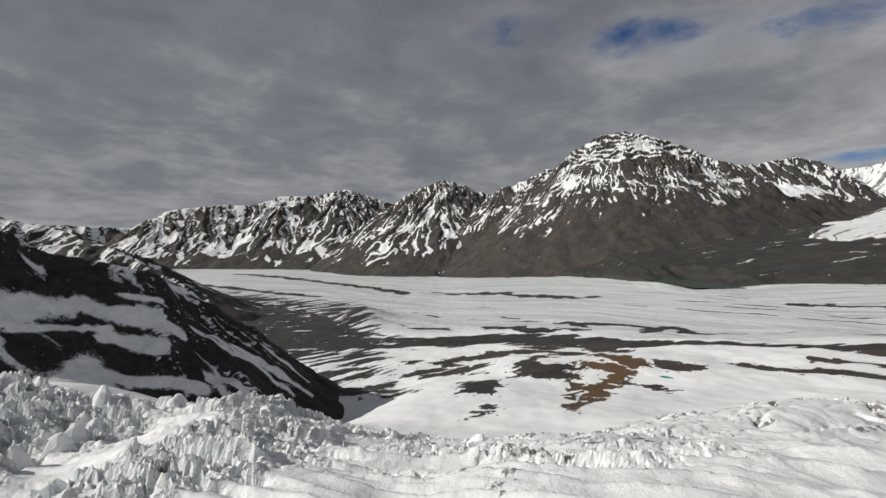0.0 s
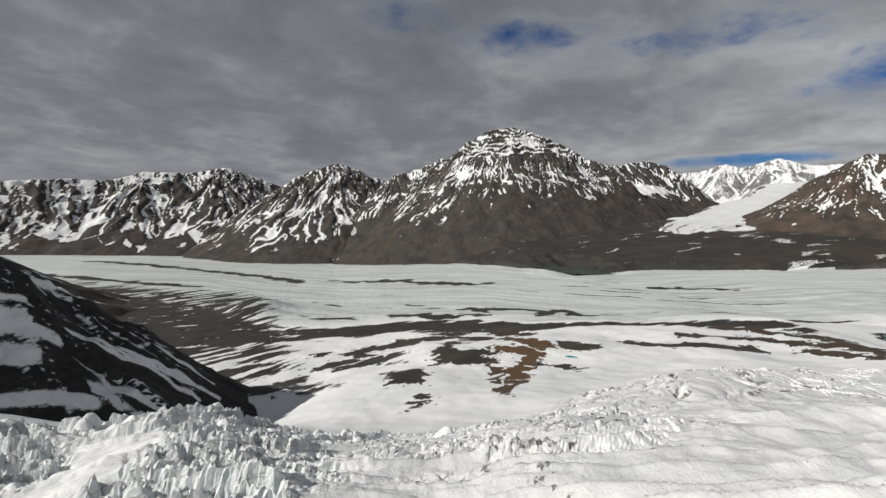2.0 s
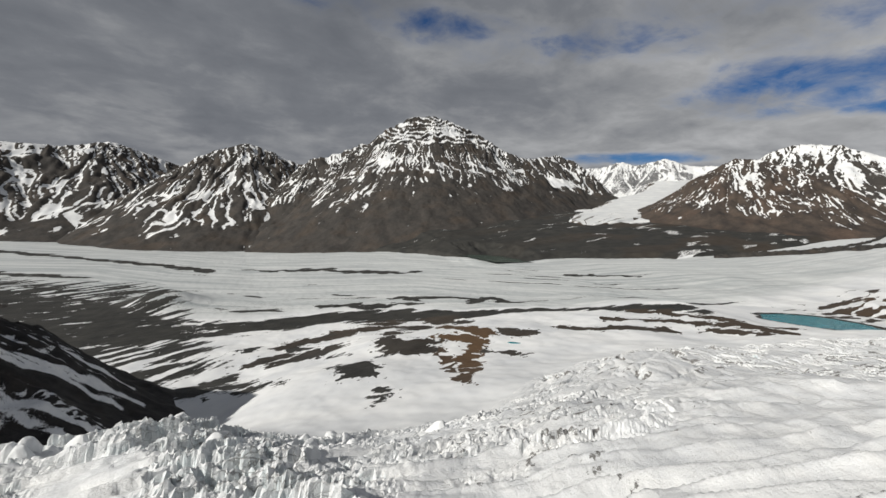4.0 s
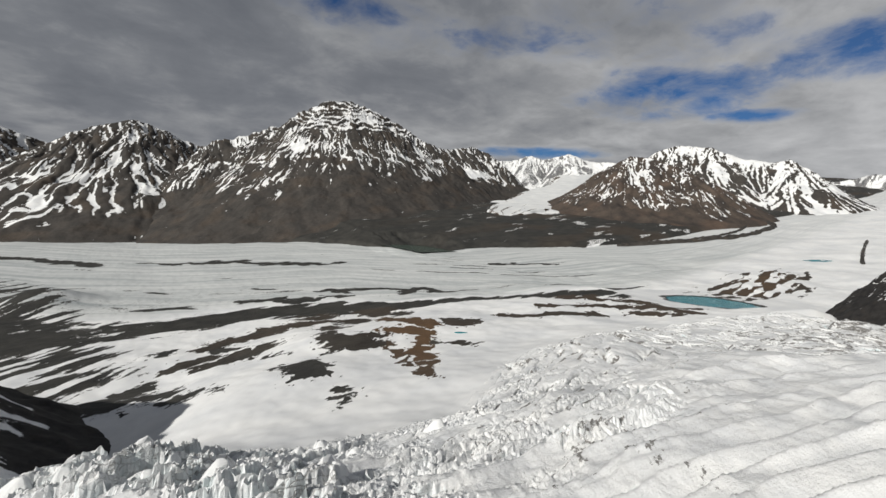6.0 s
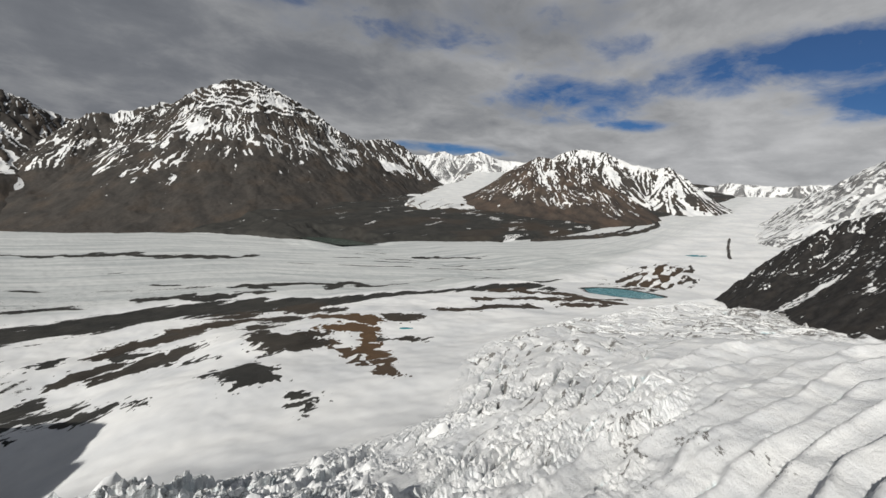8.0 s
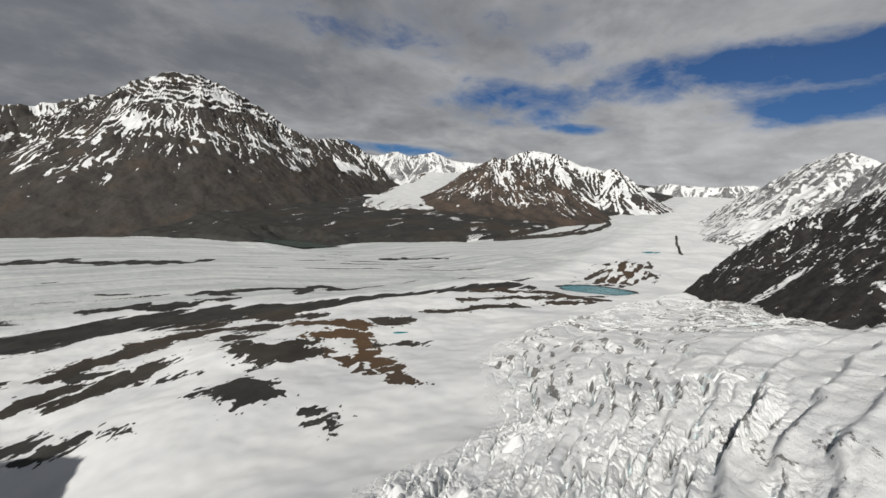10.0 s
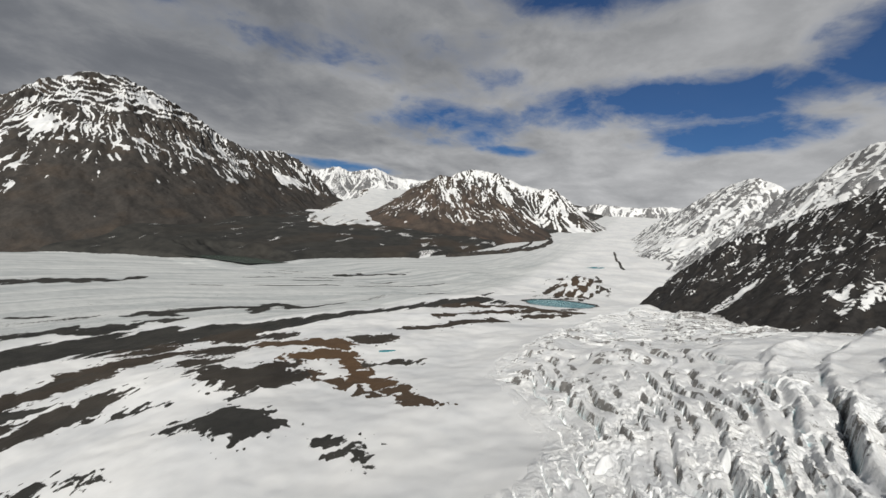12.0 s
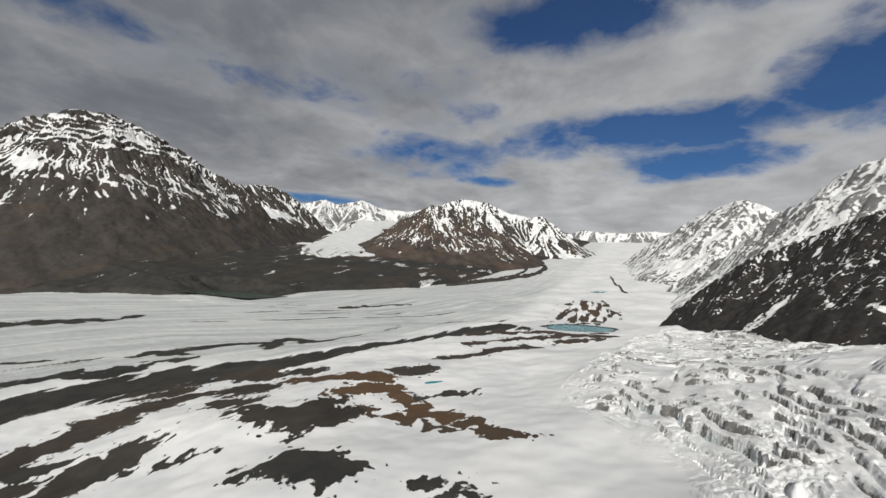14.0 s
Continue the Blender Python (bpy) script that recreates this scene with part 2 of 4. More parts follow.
def glacier_material():
    """Fresh snow on the flats, blue-grey ice on the steep faces, with dirty streaks, darker crevasse walls and dark
    crack lines.
    """
    m, t, shader, co = material("broken_glacier_ice")
    sep = node(t, "ShaderNodeSeparateXYZ")
    t.links.new(node(t, "ShaderNodeNewGeometry").outputs["Normal"], sep.inputs[0])
    n1, n2, n3 = noise_of(t, co, 0.05, 6, 0.6), noise_of(t, co, 0.5, 6, 0.65), noise_of(t, co, 2.2, 5, 0.6)
    down = noise_of(t, co, 0.5, 5, 0.6, stretch=(1.6, 1.6, 0.25))
    flat = maths(t, "ADD", sep.outputs[2], maths(t, "MULTIPLY", maths(t, "SUBTRACT", n2, 0.5), 0.5))
    bare = ramp(t, flat, ((0.40, (1, 1, 1)), (0.72, (0, 0, 0))))
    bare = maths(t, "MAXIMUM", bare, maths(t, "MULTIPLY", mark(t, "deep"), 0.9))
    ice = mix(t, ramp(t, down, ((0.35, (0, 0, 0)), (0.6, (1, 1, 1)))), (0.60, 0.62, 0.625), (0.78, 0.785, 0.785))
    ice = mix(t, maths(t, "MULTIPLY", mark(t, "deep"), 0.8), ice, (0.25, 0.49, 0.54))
    body = mix(t, bare, snow_colour(t, co, 14.0), ice)
    # dirty spots, and the darker crevasse walls, gashes and splits
    darkening = maths(t, "ADD", mark(t, "dirt_dark"), maths(t, "MULTIPLY", maths(t, "SUBTRACT", n2, 0.5), 1.3))
    darkening = maths(t, "ADD", darkening, maths(t, "MULTIPLY", maths(t, "SUBTRACT", n3, 0.5), 0.7))
    body = mix(t, ramp(t, darkening, ((0.48, (0, 0, 0)), (0.63, (0.85, 0.85, 0.85)))), body, (0.095, 0.085, 0.075))
    bent = node(t, "ShaderNodeVectorMath")
    bent.operation = "MULTIPLY_ADD"
    wander = node(t, "ShaderNodeTexNoise", Scale=0.35, Detail=4.0)
    t.links.new(co, wander.inputs["Vector"])
    t.links.new(wander.outputs["Color"], bent.inputs[0])
    bent.inputs[1].default_value = (3.0, 3.0, 3.0)
    t.links.new(co, bent.inputs[2])
    lean = node(t, "ShaderNodeMapping")
    lean.inputs["Scale"].default_value = (0.30, 0.75, 0.5)
    t.links.new(bent.outputs[0], lean.inputs[0])
    net = node(t, "ShaderNodeTexVoronoi", Scale=0.8)
    net.feature = "DISTANCE_TO_EDGE"
    t.links.new(lean.outputs[0], net.inputs["Vector"])
    # net of thin cracks: their shade is put into the colour, their depth into the bump
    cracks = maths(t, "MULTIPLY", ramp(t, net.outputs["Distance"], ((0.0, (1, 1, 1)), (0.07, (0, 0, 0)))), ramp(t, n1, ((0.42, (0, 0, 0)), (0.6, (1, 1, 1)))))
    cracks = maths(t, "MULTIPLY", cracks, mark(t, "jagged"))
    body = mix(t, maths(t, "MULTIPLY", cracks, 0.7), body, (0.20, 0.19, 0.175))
    t.links.new(body, shader.inputs["Base Color"])
    shader.inputs["Roughness"].default_value = 0.6
    shader.inputs["Specular IOR Level"].default_value = 0.3
    bumped(t, shader, maths(t, "SUBTRACT", maths(t, "ADD", n2, maths(t, "MULTIPLY", n3, 0.3)), maths(t, "MULTIPLY", cracks, 0.6)), 0.6, 0.8)
    return m


def water_material(name, colour):
    m, t, shader, co = material(name)
    n = noise_of(t, co, 0.05, 4, 0.5)
    t.links.new(mix(t, n, tuple(c * 0.8 for c in colour), tuple(c * 1.2 for c in colour)), shader.inputs["Base Color"])
    shader.inputs["Roughness"].default_value = 0.25
    bumped(t, shader, noise_of(t, co, 0.8, 4, 0.6), 0.15, 0.2)
    return m


GROUND = ground_material()
GLACIER = glacier_material()
LAKE = water_material("turquoise_meltwater", (0.012, 0.21, 0.25))
TARN = water_material("green_meltwater", (0.05, 0.075, 0.06))
ROCK_FAR = mountain_material("dark_banded_rock", (0.041, 0.038, 0.035), (0.068, 0.060, 0.053), (0.084, 0.064, 0.048), 60.0)
ROCK_RED = mountain_material("rusty_scree", (0.040, 0.034, 0.031), (0.10, 0.078, 0.062), (0.13, 0.088, 0.064), 60.0)
ROCK_NEAR = mountain_material("dark_wet_rock", (0.017, 0.016, 0.016), (0.042, 0.039, 0.037), (0.046, 0.039, 0.033), 7.0, 0.40)
SNOWY = mountain_material("wind_packed_snow_and_rock", (0.11, 0.11, 0.115), (0.24, 0.24, 0.24), (0.19, 0.18, 0.17), 22.0, 0.42)


# ---- the lie of the land ----
def valley(x):
    """The floor of the main valley, rising up the trunk glacier towards +x."""
    right = np.maximum(x, 0)
    return 38 + 0.085 * right + 0.03 * np.minimum(x, 0) * smooth(-900, 0, x) + 1.0e-5 * np.maximum(x - 600, 0) ** 2


ICE_EDGE = ((-420, 90), (-300, 140), (-180, 188), (-110, 214), (-60, 224), (-25, 212), (0, 202), (28, 196), (60, 200), (98, 220), (132, 248), (175, 262), (270, 250), (350, 232), (420, 206), (520, 150))
FAR_SHORE = ((-4900, 3600), (-1500, 2900), (-600, 2600), (-245, 2439), (47, 2060), (300, 1853), (412, 1710), (560, 1450), (620, 1250), (650, 1130), (735, 1063), (850, 1040), (1063, 815), (1140, 800), (1300, 755), (1484, 740), (1750, 745), (2150, 760), (2700, 640), (4900, 560))


def along(table, x):
    return np.interp(x, [a for a, _ in table], [b for _, b in table])


def land(x, y):
    """Height of the ground without the icefall's own relief."""
    left = smooth(0, -100, x)
    mid, wide = 165 + 105 * left, 85 - 45 * left
    hump = (121 - 20 * left - 80 * smooth(50, 420, x)) * (1 - 0.9 * smooth(480, 800, x)) / (1 + np.exp(np.clip((y - mid) / wide, -30, 30)))
    brow = 600 - 130 * smooth(120, -120, x)
    bench = 32 * smooth(-150, 0, x) * (1 - smooth(480, 600, x)) * (1 - smooth(brow - 190, brow + 70, y))
    beyond = np.maximum(y - along(FAR_SHORE, x), 0)
    z = valley(x) * (1 - 0.22 * smooth(500, 2000, beyond)) + hump + bench + 0.10 * np.minimum(beyond, 1100) + 10 * smooth(0, 40, beyond)
    z = z + 26 * np.exp(-(((x + 165) / 55) ** 2 + ((y - 965) / 60) ** 2))
    z = z + 9 * np.exp(-(((x - 880) / 150) ** 2 + ((y - 300) / 45) ** 2)) * (1 + 0.6 * fbm(x / 40, y / 40, 3, 60))
    z = z + 12 * np.exp(-(((x - 180) / 78) ** 2 + ((y - 222) / 36) ** 2)) + 22 * smooth(-90, -180, x) * smooth(330, 230, y) * smooth(-420, -250, x)
    z = z - 13 * np.exp(-(((x - 508) / 48) ** 2 + ((y - 268) / 66) ** 2))
    # the step where the icefall drops into the snow bowl, with a bulge above it
    z = z - 8 * np.exp(-(((x - 95) / 75) ** 2 + ((y - 215) / 30) ** 2)) + 8 * np.exp(-(((x - 142) / 42) ** 2 + ((y - 174) / 20) ** 2))
    z = z - 5 * np.exp(-(((x - 92) / 55) ** 2 + ((y - 92) / 40) ** 2))
    z = z - 6 * np.exp(-(((x - 150) / 35) ** 2 + ((y - 245) / 22) ** 2)) - 4 * np.exp(-(((x - 52) / 25) ** 2 + ((y - 190) / 18) ** 2))
    z = z + 5.5 * np.exp(-(((x - 26) / 45) ** 2 + ((y - 345) / 40) ** 2)) + 13 * np.exp(-(((x + 112) / 45) ** 2 + ((y - 445) / 50) ** 2))
    off = smooth(250, 420, np.hypot(x + 60, y - 100))
    z = z + fbm(x / 130, y / 130, 4, 3) * (2.0 + 2.5 * off) * (1 - smooth(560, 700, y) * (beyond <= 0) * 0.7)
    return z + fbm(x / 14, y / 14, 4, 11) * 0.5


LAKE_Z, TARN_Z = 106.0, 99.0


def lake_mask(x, y):
    """Positive inside the turquoise lake."""
    return 1 - np.hypot((x - 598 + 0.35 * (y - 288)) / 45, (y - 288) / 50) + 0.12 * fbm(x / 30, y / 30, 3, 44)


def spaced(dense_from, dense_to, step, low, high, grow=1.07):
    mid = list(np.arange(dense_from, dense_to + step, step))
    s, v = step, mid[-1]
    while v < high:
        s *= grow
        v += s
        mid.append(v)
    s, v = step, mid[0]
    while v > low:
        s *= grow
        v -= s
        mid.insert(0, v)
    return np.array(mid)


# bare ground on the snow: strokes from (x, y) to (x, y), half width, share of ochre turf
SNOW_BOWL = (
    (48, 378, 47, 357, 9.8, 0), (31, 366, 34, 338, 12.6, 0), (22, 341, 20, 336, 4.3, 0), (27, 391, 39, 385, 9, 0),
    (39, 385, 50, 376, 5.3, 0), (34, 298, 36, 293, 6.2, 0), (30, 279, 27, 267, 2.6, 0), (37, 277, 40, 277, 3.9, 0),
    (20, 261, 22, 260, 2.2, 0), (43, 453, 50, 441, 2.4, 0), (70, 406, 72, 400, 3.9, 0), (37, 469, 43, 455, 5, 0),
    (-40, 420, -33, 417, 11.4, 0), (-23, 409, -17, 373, 2.2, 0), (-59, 508, -52, 517, 5.6, 0), (-39, 591, -29, 607, 7, 0),
)
OCHRE_TURF = (
    (187, 512, 183, 439, 11, 0.7), (152, 422, 169, 390, 11, 0.9), (169, 390, 134, 347, 7.6, 1), (127, 344, 119, 320, 8.4, 0.9),
    (113, 306, 96, 287, 4.7, 0.6), (92, 282, 85, 262, 4.9, 0.5), (127, 389, 112, 370, 4.2, 0.5), (115, 359, 117, 341, 4.9, 0.6),
    (103, 322, 99, 310, 4.9, 0.4), (187, 454, 190, 408, 11, 0.9),
)
DARK_RUBBLE = (
    (171, 558, 161, 523, 20, 0.15), (124, 531, 121, 490, 11.6, 0.15), (221, 598, 223, 553, 18, 0.2), (232, 553, 216, 502, 11.5, 0.1),
    (90, 452, 94, 420, 11.5, 0.1), (96, 422, 107, 397, 17.7, 0.1), (86, 408, 100, 388, 9.5, 0.1), (97, 486, 102, 459, 7.7, 0.1),
    (119, 422, 134, 414, 8.1, 0.15), (150, 593, 86, 610, 20, 0.25), (80, 594, 29, 600, 20, 0.2), (28, 593, 4, 590, 13.2, 0.15),
    (49, 518, 22, 517, 18.4, 0.1), (22, 517, -12, 515, 10.4, 0.1), (2, 544, -25, 544, 9.9, 0.1),
)
WEST_STREAKS = (
    (-27, 534, -39, 535, 6.9, 0.1), (87, 602, 56, 609, 12, 0.1), (53, 601, 31, 597, 12, 0.1), (117, 599, 92, 602, 12, 0.15),
    (37, 491, 27, 506, 9.2, 0.05), (26, 504, 10, 511, 6.8, 0.05), (22, 555, 13, 574, 8.3, 0), (170, 627, 136, 637, 12, 0.2),
    (-69, 511, -61, 443, 2.2, 0), (-78, 425, -75, 420, 2.2, 0), (-70, 501, -62, 502, 11.6, 0), (-55, 458, -42, 453, 12, 0),
)
EAST_STREAKS = (
    (279, 394, 300, 364, 9, 0.2), (300, 364, 361, 317, 9, 0.2), (216, 412, 237, 388, 9, 0.15), (160, 358, 164, 353, 5.2, 0.1),
    (168, 345, 176, 325, 5.2, 0.1), (345, 387, 387, 344, 9, 0.3), (388, 351, 426, 296, 9, 0.3), (392, 291, 402, 247, 9, 0.3),
    (434, 290, 416, 235, 9, 0.35), (413, 404, 444, 320, 6.7, 0.3), (447, 321, 446, 250, 9, 0.3), (212, 397, 225, 384, 9, 0.2),
)


def beside(x, y, ax, ay, bx, by):
    """Distance from the stretch between two points."""
    px, py = bx - ax, by - ay
    s = np.clip(((x - ax) * px + (y - ay) * py) / max(px * px + py * py, 1.0), 0, 1)
    return np.hypot(x - ax - s * px, y - ay - s * py)


def blots(x, y):
    wx, wy = x + 9 * fbm(x / 16, y / 16, 5, 21, 0.6), y + 9 * fbm(x / 16, y / 16, 5, 31, 0.6)
    bare, ochre = np.full(x.shape, -1.0), np.zeros(x.shape)
    for ax, ay, bx, by, wide, tint in itertools.chain(SNOW_BOWL, OCHRE_TURF, DARK_RUBBLE, WEST_STREAKS, EAST_STREAKS):
        inside = (1 - beside(wx, wy, ax, ay, bx, by) / (wide * 1.02)) * min(wide / 8, 1.2)
        ochre = np.where(inside > bare, tint, ochre)
        bare = np.maximum(bare, inside)
    return bare, ochre


# bands of debris on the trunk glacier: from (x, y) to (x, y), half width
TRUNK_DEBRIS = (
    (-974, 2134, -720, 1998, 32), (-720, 1998, -446, 1793, 32), (-446, 1793, -349, 1720, 32), (-349, 1720, -104, 1423, 32), (-453, 1277, -366, 1109, 4),
    (-366, 1109, -317, 1049, 8), (-315, 1039, -225, 954, 12), (-895, 1619, -681, 1513, 26), (-681, 1513, -371, 1348, 19), (131, 1326, 289, 1143, 26),
    (289, 1143, 392, 1069, 16), (-7, 1425, 73, 1328, 12), (73, 1328, 218, 1280, 18), (346, 692, 385, 664, 15), (238, 788, 259, 764, 8),
    (128, 893, 147, 864, 10), (155, 787, 184, 777, 8), (657, 807, 769, 697, 13), (104, 800, 174, 760, 15), (174, 760, 231, 745, 12),
)


def ground_marks(x, y):
    bare, ochre = blots(x, y)
    close = smooth(-0.98, -0.25, bare)
    speck = fbm(x / 9, y / 5, 4, 95, 0.65)
    bare = np.maximum(bare * 1.3, (speck - 0.50) * 2.2 * close - 0.35 * (1 - close))
    # the lateral moraine between the snow bowl and the trunk glacier
    near = np.interp(x, (-400, -112, -35, 70, 122, 163, 210, 250, 292, 368, 415, 444, 480), (600, 690, 680, 690, 658, 642, 618, 565, 510, 445, 392, 345, 320))
    far = np.interp(x, (-400, -190, -122, -34, 87, 163, 212, 255, 293, 335, 371, 424, 480), (1150, 900, 809, 775, 763, 738, 716, 673, 619, 564, 500, 455, 400))
    wob = 16 * fbm(x / 60, y / 25, 4, 51)
    band = np.minimum(y - near + wob, far - y + wob) / 30
    band = np.clip(band, -1, 0.9) - 0.55 * smooth(0.1, 0.5, fbm(x / 90, y / 16, 4, 55)) - 2 * smooth(450, 520, x)
    # rubble ground under the spur, streaked with snow
    low = smooth(-20, -140, x + 0.18 * (y - 600)) * smooth(400, 470, y) * (1 - smooth(900, 1250, y + 0.5 * x))
    c, s = math.cos(0.75), math.sin(0.75)
    streak = fbm((x * c + y * s) / 110, (y * c - x * s) / 17, 5, 57)
    west = smooth(-30, -160, x)
    bare = np.maximum(bare, band - 0.05 - west * (0.35 + 1.3 * smooth(-0.15, 0.25, streak)))
    bare = np.maximum(bare, low * 0.85 - 0.5 + streak * 1.8 * low)
    # streaks of debris carried down the trunk glacier
    shore = along(FAR_SHORE, x)
    margin = np.interp(x, (-400, -190, -49, 114, 219, 322, 416, 480, 620, 800, 1200), (1150, 900, 844, 756, 719, 650, 500, 440, 330, 250, 200))
    ride = (y - margin) / np.maximum(shore - margin, 300)
    lines = ridged(x / 900 + 3, (ride + 0.02 * fbm(x / 200, y / 200, 3, 63)) * 9, 2, 61)
    on_ice = smooth(0, 60, y - far) * (1 - smooth(-30, 10, y - shore))
    debris = smooth(0.80, 0.99, lines) * (0.55 + 1.2 * fbm(x / 260, y / 60, 4, 66)) - 0.15 + 0.12 * smooth(-800, 600, -x)
    bare = np.maximum(bare, np.where(on_ice > 0.02, debris * smooth(950, 650, x) - 0.4 * smooth(650, 900, x) - 0.6 * (1 - on_ice) - 0.05 - 0.9 * smooth(900, 1200, y), -1))
    wx, wy = x + 22 * fbm(x / 70, y / 70, 4, 67), y + 22 * fbm(x / 70, y / 70, 4, 68)
    for ax, ay, bx, by, wide in TRUNK_DEBRIS:
        bare = np.maximum(bare, 0.8 * (1 - beside(wx, wy, ax, ay, bx, by) / wide) + 0.5 * fbm(x / 50, y / 30, 3, 69) - 0.1)
    # forefield beyond the ice
    beyond = y - shore
    fore = smooth(-8, 14, beyond)
    flecks = fbm(x / 120, y / 40, 5, 71)
    cover = smooth(900, 1500, x) * 0.2
    bare = np.where(beyond > -8, np.maximum(bare, fore * 1.2 - 0.3 - 0.9 * smooth(0.25, 0.6, flecks + cover - 0.12)), bare)
    tongue_x = np.interp(y, (1250, 1533, 1900, 2659, 3300), (1480, 1640, 1790, 2137, 2500))
    wide = np.interp(y, (1250, 1533, 1900, 2659, 3300), (110, 120, 170, 300, 380))
    tongue = 1 - np.abs(x - tongue_x) / wide + 0.25 * fbm(x / 90, y / 90, 4, 77)
    bare = np.where(beyond > 200, np.minimum(bare, 0.55 - 1.4 * smooth(0, 0.4, tongue) * smooth(1200, 1400, y)), bare)
    # mounds by the lake
    m = np.exp(-(((x - 840) / 170) ** 2 + ((y - 300) / 55) ** 2))
    bare = np.maximum(bare, np.where(y < 420, m * 1.0 - 0.66 + 2.0 * fbm(x / 70, y / 16, 4, 81) * np.minimum(m * 2.5, 1), -1))
    bare = np.maximum(bare, np.where((x > 480) & (x < 700) & (y < 420), 0.55 - np.abs(lake_mask(x, y) + 0.1) * 3 - 0.3, -1))
    ice = smooth(-10, 60, y - far) * (1 - smooth(-10, 10, beyond)) * (1 - 0.55 * smooth(900, 1800, x)) * smooth(-40, 60, y - 420)
    tint = np.maximum(np.maximum(ochre, 0.6 * m * (y < 420)), np.where(beyond > 0, 0.22 * smooth(0.0, 0.5, fbm(x / 250, y / 160, 4, 91)) * smooth(500, 1500, x), 0))
    return 0.5 - bare * 0.9, ice, np.clip(tint, 0, 1), ride


def build_ground():
    xs = spaced(-230, 700, 2.0, -4900, 4900, 1.022)
    ys = spaced(185, 720, 2.0, -4900, 4900, 1.014)
    x, y = np.meshgrid(xs, ys)
    z = land(x, y)
    dip = smooth(-0.10, 0.06, lake_mask(x, y))
    bank = smooth(-2.4, -1.2, lake_mask(x, y))
    z = np.maximum(z, LAKE_Z + 0.7) * bank + z * (1 - bank)
    bank = smooth(-1.2, -0.25, lake_mask(x, y))
    z = np.minimum(z, LAKE_Z + 2.5) * bank + z * (1 - bank)
    z = z * (1 - dip) + (LAKE_Z - 2.5) * dip
    tarn = smooth(-1.3, 0.15, 1 - np.hypot((x - 690) / 60, (y - 1165) / 100) + 0.3 * fbm(x / 40, y / 40, 3, 46))
    z = z * (1 - tarn) + (TARN_Z - 2) * tarn
    z = z - 14 * smooth(-4, -16, y - along(ICE_EDGE, x)) * (y < 330) * (x < 540) * (x > -430)
    snow, ice, tint, ride = ground_marks(x, y)
    trunk = (ice > 0.5) | ((x > 1000) & (y > 160) & (y < along(FAR_SHORE, x)))
    bank = ~trunk & (y > 560) & (y < along(FAR_SHORE, x)) & (x > -60) & (x < 420)
    marks = {"snow": snow, "ice": ice, "tint": tint, "ride": ride}
    tagged(sheet("ground", x, y, z, GROUND, ~trunk & ~bank, **marks), "snow-covered valley floor with bare dark patches", "ground", kind="structure")
    rocky = snow < 0.5
    glacier = new("trunk_glacier")
    for title, which in (("lower_reach", trunk & (x < 1000)), ("upper_reach", trunk & (x >= 1000))):
        sheet(title, x, y, z, GROUND, which, **marks).parent = glacier
    tagged(glacier, "wide grey-white valley glacier with thin dark debris streaks", "glacier")
    ridge = new("lateral_moraine")
    for title, which in (("rubble_bank", bank & rocky), ("snow_cover", bank & ~rocky)):
        sheet(title, x, y, z, GROUND, which, **marks).parent = ridge
    tagged(ridge, "long dark bank of rubble between snow and glacier", "moraine")


build_ground()


def water(name, heart, size, z, mat, label):
    xs = np.linspace(heart[0] - size[0], heart[0] + size[0], 60)
    ys = np.linspace(heart[1] - size[1], heart[1] + size[1], 60)
    x, y = np.meshgrid(xs, ys)
    tagged(sheet(name, x, y, np.full(x.shape, z), mat), label, "lake", kind="structure")


water("water_2", (690, 1165), (75, 125), TARN_Z, TARN, "small dull green lake between glacier edge and dark slope")
water("water_1", (592, 296), (66, 72), LAKE_Z, LAKE, "turquoise meltwater lake beside brown moraine and snow")


def pond(name, heart, long, wide, turn, label):
    """A shallow pool of meltwater lying in the snow, with an uneven shore."""
    r, a = np.meshgrid(np.linspace(0, 1, 8), np.linspace(0, 2 * np.pi, 49))
    edge = r * (1 + 0.35 * fbm(np.cos(a) * 1.5 + heart[0], np.sin(a) * 1.5, 3, 48))
    u, v = edge * long * np.cos(a), edge * wide * np.sin(a)
    c, s = math.cos(radians(turn)), math.sin(radians(turn))
    x, y = heart[0] + u * c - v * s, heart[1] + u * s + v * c
    tagged(sheet(name, x, y, land(x, y) + 0.3 - 0.5 * smooth(0.8, 1.0, r), LAKE), label, "pond", kind="structure")


pond("water_3", (195, 365), 8, 2.5, -80, "small turquoise meltwater pool in the snow bowl")
pond("water_4", (1235, 299), 32, 14, -46, "narrow turquoise meltwater pool on the white glacier")


# ---- the icefall ----
def blades(v, u, length, sharp, seed, round_off=1.4):
    """Tilted slabs across the flow: a steep face on the near side, a rounded slope down behind it."""
    n = v / length
    k = np.floor(n)
    part = n - k
    tall = np.clip(0.85 + 1.5 * grain(u / (length * 3.2), k * 7.31 + 0.5, seed), 0.05, 2.0)
    face = smooth(0.0, sharp, part)
    return (face * (1 - part**round_off) - 0.5) * tall, part, face


def broken(x, y):
    """How broken the ice is: two shares, 0 to 1."""
    left = smooth(8, -52, x)
    edge = smooth(-80, -12, y - along(ICE_EDGE, x))
    rough = smooth(-0.22, 0.30, fbm(x / 70, y / 55, 3, 151) + 0.34 * left + 0.36 * edge - 0.16 * smooth(20, 80, x))
    patchy = smooth(-0.30, 0.25, fbm(x / 42, y / 30, 3, 147) + 0.25 * left)
    return left, rough, patchy


